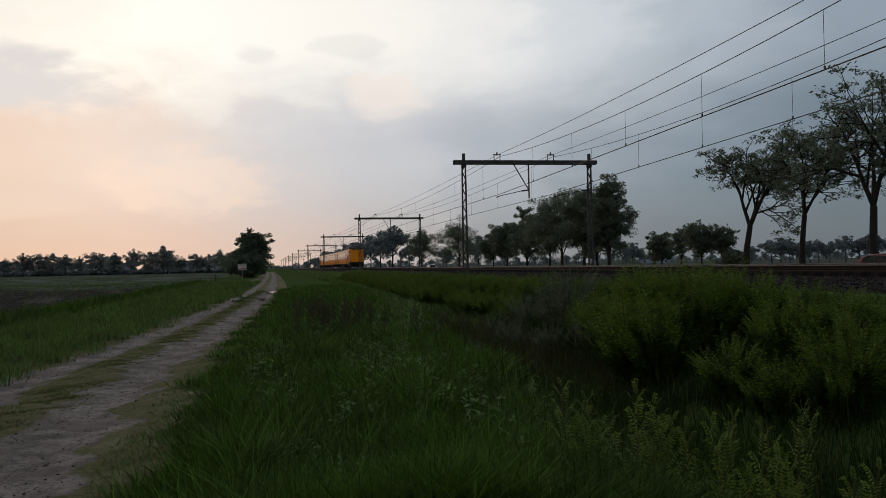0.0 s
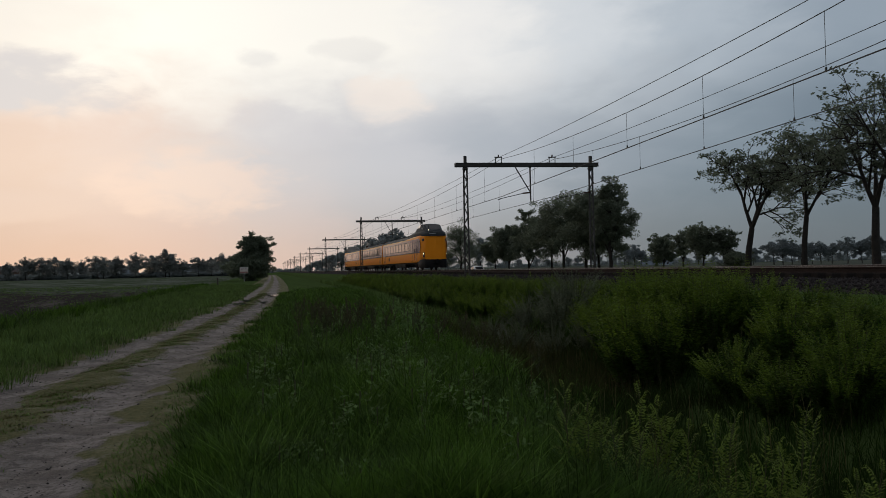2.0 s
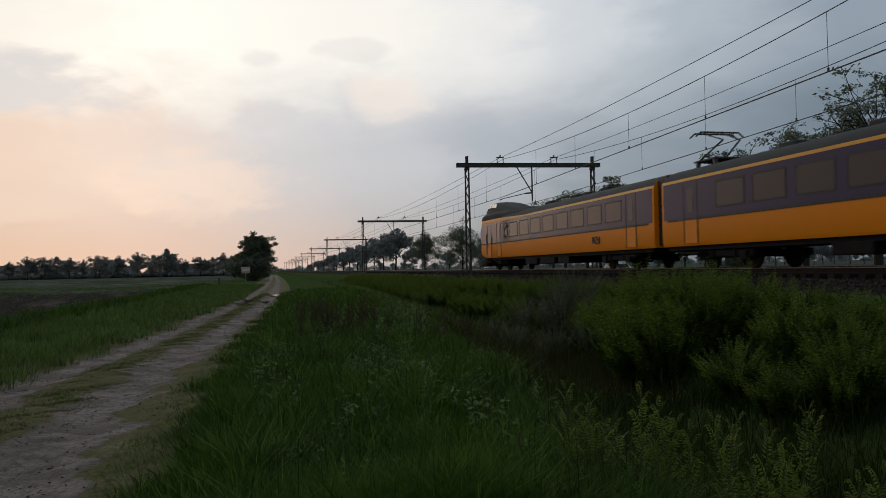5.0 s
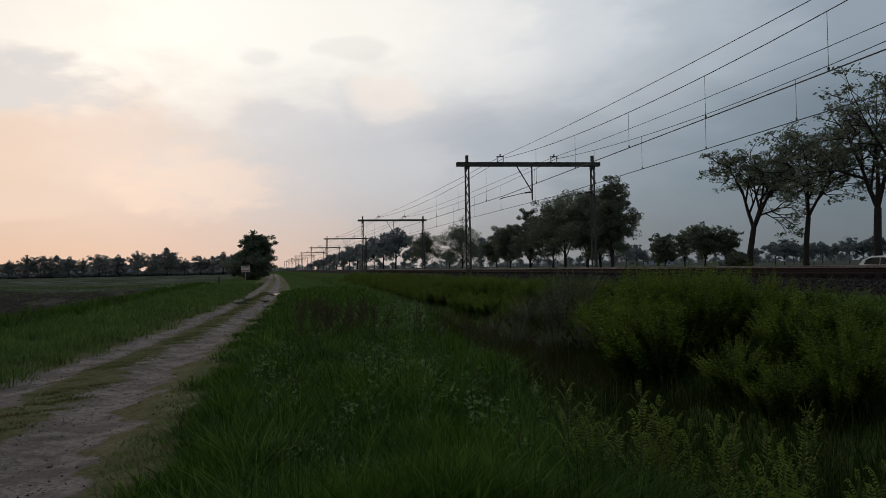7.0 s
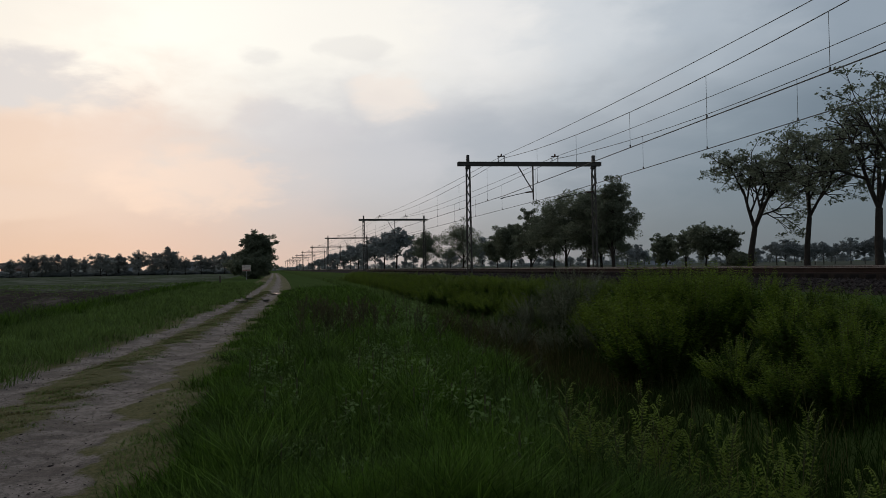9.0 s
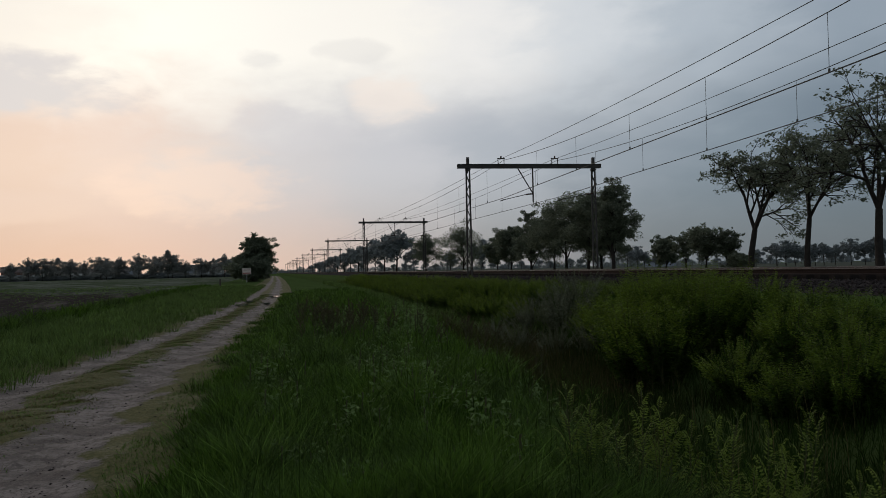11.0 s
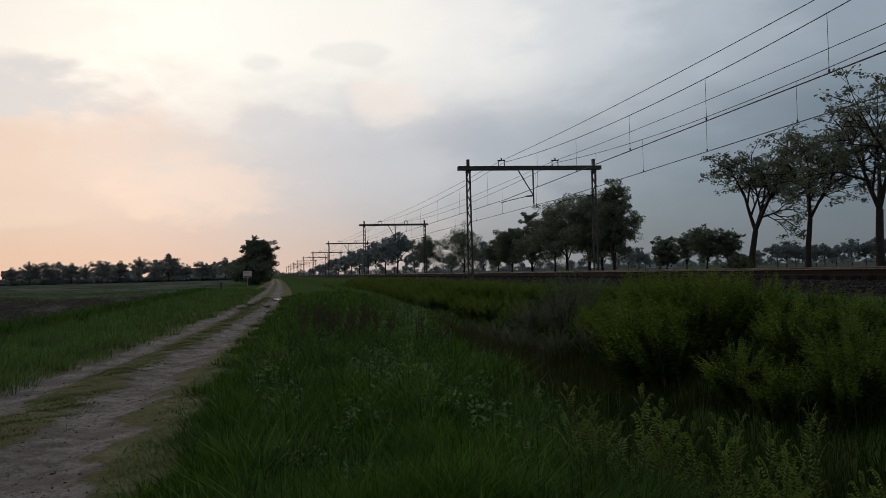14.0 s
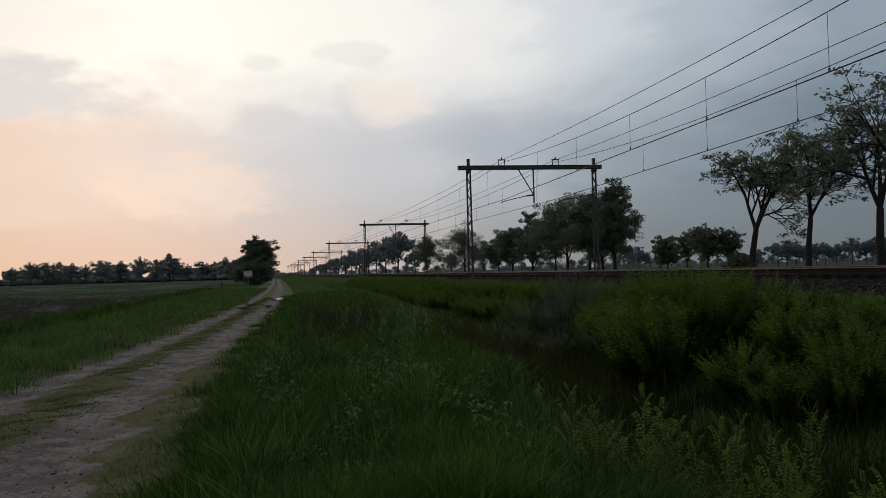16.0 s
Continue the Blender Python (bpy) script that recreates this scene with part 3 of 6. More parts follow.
def clods():
    rng = np.random.default_rng(14)
    n = 2600
    y = 5 + 40 * rng.random(n) ** 1.8
    x = rut(y) + np.where(rng.random(n) < 0.65, -0.05 + 0.42 * rng.standard_normal(n), -gap(y) + 0.22 * rng.standard_normal(n))
    s = 0.004 + 0.011 * rng.random(n) ** 2.5
    octa = np.array([[1, 0, 0], [-1, 0, 0], [0, 1, 0], [0, -1, 0], [0, 0, 1], [0, 0, -1]], float)
    f8 = np.array([[0, 2, 4], [2, 1, 4], [1, 3, 4], [3, 0, 4], [2, 0, 5], [1, 2, 5], [3, 1, 5], [0, 3, 5]])
    V = octa[None] * (0.6 + 0.8 * rng.random((n, 6, 1))) * s[:, None, None] * np.array([1.2, 1.2, 0.7]) + np.stack([x, y, land(x, y) + 0.014], -1)[:, None, :]
    Fc = f8[None] + 6 * np.arange(n)[:, None, None]
    tagged(new("dirt_clod", raw_mesh("dirt_clod", V.reshape(-1, 3), Fc.reshape(-1, 3), M["ballast"])), "small dark clods of earth on the dirt track", "clods", kind="stuff")


clods()


def puddle(x, y, rx, ry):
    bm = bmesh.new()
    vs = []
    for k in range(28):
        a = 2 * math.pi * k / 28
        r = 1 + 0.25 * math.sin(3 * a + x) + 0.15 * math.sin(5 * a + y)
        vs.append(bm.verts.new((rx * r * math.cos(a), ry * r * math.sin(a), 0)))
    bm.faces.new(vs)
    ob = part("puddle", bm, M["puddle"])
    ob.location = (x, y, float(land(x, y)) + 0.06)
    tagged(ob, "shallow rain puddle reflecting the sky in a wheel rut", "puddle")


for a in ((0.32, 57.5, 0.4, 1.6), (-1.45, 43.5, 0.3, 1.6), (-0.2, 45.0, 0.18, 1.2), (-1.2, 47, 0.25, 1.3)):
    puddle(*a)


# ---------------------------------------------------------------- railway
def build_track():
    # ballast bed: cross-section swept along the line
    prof = [(12.9, 0.78), (13.6, 0.98), (14.7, 1.1), (15.2, 1.14), (22.4, 1.14), (22.9, 1.1), (24.2, 0.95), (25.2, 0.78)]
    def bed(x, y):
        return np.interp(x, [p[0] for p in prof], [p[1] for p in prof]) + 0.025 * wob(x, y, 4.0)
    xs_ = np.concatenate([np.arange(12.9, 15.4, 0.22), np.arange(15.4, 22.4, 0.7), np.arange(22.4, 25.3, 0.4)])
    ys_ = np.concatenate([[-470, -200, -60], np.arange(-10, 80, 0.5), np.arange(80, 200, 3.0), np.arange(200, 1500, 50.0)])
    bedob = tagged(new("ballast_bed", grid_mesh("ballast_bed", xs_, ys_, bed, M["ballast"], False)), "brown-grey crushed stone ballast under two tracks", "ballast", kind="structure")
    # loose stones on the shoulder that faces the ditch
    rng = np.random.default_rng(3)
    n = 16000
    y = 6 + 64 * rng.random(n) ** 1.5
    x = 12.8 + 2.9 * rng.random(n)
    z = bed(x, y)
    s = 0.025 + 0.03 * rng.random(n)
    oct_ = np.array([[1, 0, 0], [-1, 0, 0], [0, 1, 0], [0, -1, 0], [0, 0, 1], [0, 0, -1]], float)
    f8 = np.array([[0, 2, 4], [2, 1, 4], [1, 3, 4], [3, 0, 4], [2, 0, 5], [1, 2, 5], [3, 1, 5], [0, 3, 5]])
    jit = oct_[None] * (0.6 + 0.8 * rng.random((n, 6, 1))) + 0.25 * rng.standard_normal((n, 6, 3))
    V = jit * s[:, None, None] + np.stack([x, y, z + s * 0.3], -1)[:, None, :]
    Fc = f8[None] + 6 * np.arange(n)[:, None, None]
    st = tagged(new("loose_stone", raw_mesh("loose_stone", V.reshape(-1, 3), Fc.reshape(-1, 3), M["ballast"])), "loose grey-brown crushed stones of the ballast shoulder", "stones", kind="stuff")
    for c, nm in ((NEAR, "near"), (FAR, "far")):
        t = empty("railway_track")
        tagged(t, "standard-gauge track with rusty rails on concrete sleepers", "railway track", "pair of tracks")
        sec = [(-0.07, 0), (0.07, 0), (0.07, 0.012), (0.012, 0.03), (0.012, 0.12), (0.036, 0.135), (0.036, 0.165), (-0.036, 0.165), (-0.036, 0.135), (-0.012, 0.12), (-0.012, 0.03), (-0.07, 0.012)]
        for sx in (-0.7525, 0.7525):
            bm = bmesh.new()
            ra = [bm.verts.new((c + sx + a, -470, RAIL - 0.171 + b)) for a, b in sec]
            rb = [bm.verts.new((c + sx + a, 1500, RAIL - 0.171 + b)) for a, b in sec]
            for k in range(len(sec)):
                bm.faces.new((ra[k], ra[(k + 1) % len(sec)], rb[(k + 1) % len(sec)], rb[k]))
            rl = part("rail", bm, M["rail"], t)
            part("rail_head", B(c + sx - 0.038, c + sx + 0.038, -470, 1500, RAIL - 0.012, RAIL), M["railtop"], rl, "bright worn running surface")
        me = mesh_of("sleeper", B(-1.3, 1.3, -0.13, 0.13, -0.16, 0.0, bevel=0.02), M["sleeper"])
        count = 0
        for k in range(200 if c == NEAR else 130):
            shared("sleeper", me, t, pose(c, 8 + 0.6 * k, RAIL - 0.17))
    return


build_track()


def lattice_mast(parent, x, z0, z1):
    """Two channels laced with flat bars on both faces, wider at the foot."""
    w0, w1 = 0.165, 0.115
    def w(z):
        return w0 + (w1 - w0) * (z - z0) / (z1 - z0)
    bm = bmesh.new()
    for sx in (-1, 1):
        a, b = Vector((x + sx * w0, 0, z0)), Vector((x + sx * w1, 0, z1))
        bar(bm, a, b, 0.045, 0.12)
    mast = part("mast", bm, M["steel"], parent)
    n = 13
    for k in range(n):
        a, b = z0 + 0.25 + (z1 - z0 - 0.3) * k / n, z0 + 0.25 + (z1 - z0 - 0.3) * (k + 1) / n
        s = 1 if k % 2 else -1
        for sy in (-0.055, 0.055):
            part("lacing_bar", bar(bmesh.new(), (x + s * w(a), sy, a), (x - s * w(b), sy, b), 0.012, 0.06), M["steel"], mast)
    part("mast_foot", B(x - 0.42, x + 0.42, -0.35, 0.35, z0 - 0.5, z0 + 0.02, bevel=0.03), M["sleeper"], mast, "grey concrete mast footing")


def gantry():
    """Portal across both tracks; its origin is at rail height under the near mast."""
    g = empty("overhead_line_gantry")
    tagged(g, "dark lattice steel portal carrying the overhead wires", "gantry", "line of overhead gantries")
    beam = 7.55
    for x in (0.0, SPAN):
        lattice_mast(g, x, -0.55, beam)
        bm = bmesh.new()
        box(bm, x - 0.1, x + 0.1, -0.12, 0.12, beam - 0.35, beam + 0.64, 0.015)
        box(bm, x - 0.17, x + 0.17, -0.18, 0.18, beam - 0.32, beam - 0.2)
        part("mast_head", bm, M["steel"], g)
    bm = bmesh.new()
    for sy in (-0.15, 0.15):
        box(bm, -0.75, SPAN + 0.55, sy - 0.05, sy + 0.05, beam - 0.14, beam + 0.14)
        box(bm, -0.75, SPAN + 0.55, sy - 0.09, sy + 0.09, beam + 0.115, beam + 0.14)
        box(bm, -0.75, SPAN + 0.55, sy - 0.09, sy + 0.09, beam - 0.14, beam - 0.115)
    for k in range(12):
        xk = -0.6 + k * (SPAN + 0.95) / 11
        box(bm, xk - 0.04, xk + 0.04, -0.1, 0.1, beam + 0.02, beam + 0.1)
    part("cross_beam", bm, M["steel"], g)
    for c in (NEAR - MAST - 0.3, FAR - MAST - 0.3):
        bm = bmesh.new()
        for sx in (-0.22, 0.22):
            bar(bm, (c + sx, 0, beam + 0.15), (c + sx, 0, beam + 0.55), 0.05)
        bar(bm, (c - 0.28, 0, beam + 0.56), (c + 0.28, 0, beam + 0.56), 0.07)
        br = part("wire_bracket", bm, M["steel"], g)
        part("insulator", cyl(bmesh.new(), (c, 0, beam + 0.53), (c, 0, beam + 0.74), 0.07, 10, 0.7), M["insul"], br)
    # drop post with brace, and steady arms
    xm = SPAN / 2 + 0.1
    bm = bmesh.new()
    bar(bm, (xm, 0, beam - 0.15), (xm, 0, beam - 2.6), 0.09)
    post = part("drop_post", bm, M["steel"], g)
    part("brace", bar(bmesh.new(), (xm - 1.1, 0, beam - 0.15), (xm - 0.03, 0, beam - 1.95), 0.07), M["steel"], post)
    for xa, xb in ((xm, NEAR - MAST - 0.15), (SPAN, FAR - MAST + 0.15)):
        arm = part("steady_arm", bar(bmesh.new(), (xa - 0.55, 0, beam - 2.06), (xb, 0, beam - 2.42), 0.05), M["steel"], g)
        part("insulator", cyl(bmesh.new(), (xa, 0, beam - 2.0), (xa - 0.55, 0, beam - 2.06), 0.06, 8), M["insul"], arm)
        part("wire_clamp", bar(bmesh.new(), (xb, 0, beam - 2.42), (xb - 0.25, 0, beam - 2.52), 0.07), M["steel"], arm)
    return g


GANTRY_Y = [54.6, 119.5, 191.0, 268.0, 345.0, 420.0, 495.0, 570.0, 645.0, 720.0]
first = gantry()
first.matrix_basis = pose(MAST - 0.08, GANTRY_Y[0], RAIL, 0, 0, -4.0)
for y in GANTRY_Y[1:]:
    copy_thing(first, pose(MAST - (0.25 if y == 191.0 else 0.0), y, RAIL))


def hang(y):
    """Height of the contact wire, which rises a little towards the near end."""
    return RAIL + 5.3 + 0.71 * max(0.0, (54.6 - y) / 41.0)


def catenary(a, u, k):
    """Height of the carrying wire in span k, from u = 0 at its near end."""
    return RAIL + 8.02 + (0.2 * (1 - u) if k == 0 else 0.0) - (3.2 if k == 0 else 2.8) * u * (1 - u)


def feed(u, k):
    return RAIL + 8.08 + (0.36 * (1 - u) if k == 0 else 0.0) - 1.0 * u * (1 - u)


def wires():
    stops = [13.0] + GANTRY_Y
    for c in (NEAR, FAR):
        line = empty("overhead_line")
        tagged(line, "overhead contact wire hung from a catenary with droppers", "overhead wire", "overhead wires")
        feeder, mess, cont = bmesh.new(), bmesh.new(), bmesh.new()
        drops = []
        for k, (a, b) in enumerate(zip(stops, stops[1:])):
            n = 24 if k < 2 else 10
            s0, s1 = (-0.1, -0.3) if k % 2 else (-0.3, -0.1)
            r = 0.012 if k < 2 else 0.016
            pts = []
            for i in range(n + 1):
                u = i / n
                y = a + (b - a) * u
                sag = 4 * u * (1 - u)
                pts.append((y, catenary(a, u, k), feed(u, k), c + s0 + (s1 - s0) * u, hang(y)))
            for p, q in zip(pts, pts[1:]):
                bar(mess, (p[3], p[0], p[1]), (q[3], q[0], q[1]), 2 * r, None, 1, 5)
                bar(feeder, (c - 0.42, p[0], p[2]), (c - 0.42, q[0], q[2]), 1.8 * r, None, 1, 5)
                for dx in (-0.025, 0.025):
                    bar(cont, (p[3] + dx, p[0], p[4]), (q[3] + dx, q[0], q[4]), 1.7 * r, None, 1, 4)
            m = max(3, int((b - a) / 9))
            for u in ([(q - a) / (b - a) for q in (20.5, 27.4, 34.1, 40.8, 47.4)] if k == 0 else [(i + 0.5) / m for i in range(m)]):
                drops.append(((c + s0 + (s1 - s0) * u, a + (b - a) * u, catenary(a, u, k)), (c + s0 + (s1 - s0) * u, a + (b - a) * u, hang(a + (b - a) * u))))
        for w, x, z in ((mess, c - 0.3, RAIL + 8.22), (feeder, c - 0.42, RAIL + 8.44), (cont, c, hang(13))):
            bar(w, (x, 13, z), (x, -80, z), 0.024, None, 1, 5)
        part("feeder_wire", feeder, M["wire"], line)
        part("catenary_wire", mess, M["wire"], line)
        part("contact_wire", cont, M["wire"], line)
        for p, q in drops:
            bm = bmesh.new()
            bar(bm, p, q, 0.012)
            bar(bm, q, Vector(q) + Vector((0, 0, 0.12)), 0.05)
            part("dropper", bm, M["wire"], line)


wires()

# road behind the railway
tagged(new("road", grid_mesh("road", np.linspace(30.9, 35.6, 6), np.concatenate([[-600, -100], np.arange(-20, 200, 10.0), [300, 600, 1500]]), lambda x, y: land(x, y) * 0 + 0.42, M["asphalt"])), "grey asphalt country road behind the railway", "road", kind="structure")


# ---------------------------------------------------------------- train
SIDE = 1.43


def section(z_top=3.95):
    """Half outline of a carriage from the sill to the roof ridge: (x, z)."""
    return [(1.36, 0.86), (1.41, 1.0), (1.42, 1.75), (1.41, 3.3), (1.37, 3.42), (1.27, 3.58), (1.05, 3.74), (0.7, 3.86), (0.3, 3.92), (0.0, z_top - 0.02)]


def loft(bm, rings, cap=True, pick=None):
    """Skin a list of rings of equal length; pick(i, k) gives a material number."""
    vr = [[bm.verts.new(p) for p in ring] for ring in rings]
    for i, (a, b) in enumerate(zip(vr, vr[1:])):
        for k in range(len(a) - 1):
            f = bm.faces.new((a[k], a[k + 1], b[k + 1], b[k]))
            f.material_index = pick(i, k) if pick else 0
    if cap:
        for ring in (vr[0], vr[-1]):
            f = bm.faces.new(ring)
            f.material_index = 0
    bmesh.ops.recalc_face_normals(bm, faces=bm.faces)
    return bm


def full(half, y, sx=1.0):
    r = [(x * sx, y, z) for x, z in half]
    return r + [(-x, y2, z) for x, y2, z in r[-2::-1]]


def panel(y0, y1, z0, z1, side, out=0.006, r=0.12, x=None, nose=None):
    """A flat plate with rounded corners on the carriage side; nose rounds the end towards -y more."""
    bm = bmesh.new()
    xx = (x or SIDE) + out
    vs = []
    q = nose or r
    for cy, cz, a0, rr in ((y1 - r, z1 - r, 0, r), (y0 + q, z1 - q, 90, q), (y0 + q, z0 + q, 180, q), (y1 - r, z0 + r, 270, r)):
        for k in range(7):
            a = radians(a0 + 15 * k)
            vs.append((cy + rr * math.cos(a), cz + rr * math.sin(a)))
    a = [bm.verts.new((side * (xx - 0.03), p, q)) for p, q in vs]
    b = [bm.verts.new((side * xx, p, q)) for p, q in vs]
    bm.faces.new(b)
    for k in range(len(a)):
        bm.faces.new((a[k], a[(k + 1) % len(a)], b[(k + 1) % len(a)], b[k]))
    bmesh.ops.recalc_face_normals(bm, faces=bm.faces)
    return bm


def frame_strip(y0, y1, z0, z1, side, w=0.06, out=0.014):
    """Rubber surround of a window."""
    bm = bmesh.new()
    xa, xb = side * (SIDE - 0.01), side * (SIDE + out)
    lo, hi = min(xa, xb), max(xa, xb)
    for a in ((y0 - w, y1 + w, z0 - w, z0), (y0 - w, y1 + w, z1, z1 + w), (y0 - w, y0, z0, z1), (y1, y1 + w, z0, z1)):
        box(bm, lo, hi, *a)
    return bm


def bogie(parent, y):
    bm = bmesh.new()
    for sx in (-1, 1):
        box(bm, sx * 1.05 - 0.09, sx * 1.05 + 0.09, y - 1.75, y + 1.75, 0.42, 0.66, 0.03)
        for dy in (-1.25, 1.25):
            box(bm, sx * 1.1 - 0.14, sx * 1.1 + 0.14, y + dy - 0.2, y + dy + 0.2, 0.3, 0.62, 0.03)
            cyl(bm, (sx * 1.1, y + dy * 0.55, 0.4), (sx * 1.1, y + dy * 0.55, 0.8), 0.11, 8)
    box(bm, -0.9, 0.9, y - 0.4, y + 0.4, 0.4, 0.78)
    part("bogie", bm, M["black"], parent, "black bogie frame")
    for dy in (-1.25, 1.25):
        bm = bmesh.new()
        for sx in (-1, 1):
            cyl(bm, (sx * 0.7, y + dy, 0.46), (sx * 0.84, y + dy, 0.46), 0.46, 24)
        cyl(bm, (-0.8, y + dy, 0.46), (0.8, y + dy, 0.46), 0.08, 8)
        part("wheelset", bm, M["rail"], parent, "steel wheelset")


def side_fittings(body, y0, windows, doors, band, numbers):
    """Band, windows and doors on both sides of a carriage; y measured from its rear end."""
    for side in (-1, 1):
        part("blue_band", panel(y0 + band[0], y0 + band[1], 1.9, 3.3, side, 0.004, 0.03, None, 0.7 if band[2] else None), M["blue"], body, "dark blue window band")
        part("waist_line", panel(y0 + band[0], y0 + band[1] - 0.3, 1.82, 1.9, side, 0.005, 0.02), M["trim"], body, "thin black line below the band")
        for a, b in windows:
            part("window_frame", frame_strip(y0 + a, y0 + b, 2.2, 3.03, side), M["trim"], body)
            part("window", panel(y0 + a, y0 + b, 2.2, 3.03, side, 0.009, 0.08), M["glass"], body, "tinted carriage window")
        for d, glass in doors:
            part("door", panel(y0 + d, y0 + d + 0.95, 0.95, 3.2, side, 0.0, 0.03), M["yellow"], body)
            bm = bmesh.new()
            for yy in (y0 + d, y0 + d + 0.95):
                lo, hi = sorted((side * (SIDE - 0.01), side * (SIDE + 0.012)))
                box(bm, lo, hi, yy - 0.025, yy + 0.025, 0.95, 3.2)
            part("door_seal", bm, M["trim"], body)
            if glass:
                part("door_window", panel(y0 + d + 0.28, y0 + d + 0.68, 2.1, 3.0, side, 0.011, 0.08), M["glass"], body)
            part("door_step", B(*sorted((side * 1.25, side * 1.5)), y0 + d - 0.1, y0 + d + 1.05, 0.55, 0.62), M["black"], body)


def middle_car(train, y0, y1):
    """Plain intermediate carriage between the two driving cars."""
    L = y1 - y0
    half = section()
    nring = len(half) * 2 - 1
    rings = [full(half, y) for y in np.linspace(y0 + 0.35, y1 - 0.35, 5)]
    def pick(i, k):
        k = k if k < nring // 2 else nring - 2 - k
        return 0 if k < 3 else (1 if k < 4 else 2)
    body = part("carriage", loft(bmesh.new(), rings, True, pick), [M["yellow"], M["stripe"], M["roof"]], train, "yellow and blue intermediate carriage", True)
    body.data.set_sharp_from_angle(angle=radians(28))
    wins = [(3.4 + 2.15 * k, 3.4 + 2.15 * k + 1.6) for k in range(9)]
    side_fittings(body, y0, wins, [(1.9, True), (L - 3.0, True)], (0.5, L - 0.5, False), 0)
    under(body, y0, y1)
    return body


def under(body, y0, y1):
    part("underframe", B(-1.25, 1.25, y0 + 0.5, y1 - 0.5, 0.7, 0.9), M["black"], body)
    for k, (a, b) in enumerate(((0.36, 0.44), (0.46, 0.55), (0.57, 0.63))):
        L = y1 - y0
        part("equipment_box", B(-1.28, 1.28, y0 + a * L, y0 + b * L, 0.35, 0.72, bevel=0.04), M["black"], body)
    bogie(body, y0 + 3.6)
    bogie(body, y1 - 4.2)
    for k in range(5):
        y = y0 + (y1 - y0) * (0.14 + 0.15 * k)
        part("roof_vent", B(-0.5, 0.5, y - 0.45, y + 0.45, 3.84, 4.06, bevel=0.05), M["roof"], body)


def numeral(body, text, side, y, z):
    """A painted class number beside the door."""
    cu = bpy.data.curves.new("class_number", "FONT")
    cu.body, cu.size, cu.extrude, cu.align_x = text, 0.5, 0.004, "CENTER"
    tmp = bpy.data.objects.new("class_number", cu)
    me = bpy.data.meshes.new_from_object(tmp)
    bpy.data.objects.remove(tmp)
    me.materials.clear()
    me.materials.append(M["plaster"])
    ob = new("class_number", me)
    ob.parent = body
    ob.matrix_basis = pose(side * (SIDE + 0.012), y, z, 90, 0, 90 if side > 0 else -90)
    tagged(ob, "white painted class number")


def emblem(body, side, y, z):
    """A plain dark shape of two bent bars."""
    bm = bmesh.new()
    x = side * (SIDE + 0.004)
    for s in (-1, 1):
        bar(bm, (x, y - 0.38 * s, z - 0.16 * s), (x, y - 0.38 * s, z + 0.16 * s), 0.03, 0.11)
        bar(bm, (x, y - 0.38 * s, z + 0.16 * s), (x, y + 0.02 * s, z + 0.16 * s), 0.11, 0.03)
        bar(bm, (x, y + 0.02 * s, z + 0.16 * s), (x, y + 0.3 * s, z - 0.08 * s), 0.03, 0.11)
    part("emblem", bm, M["trim"], body, "plain dark emblem of two bent bars")


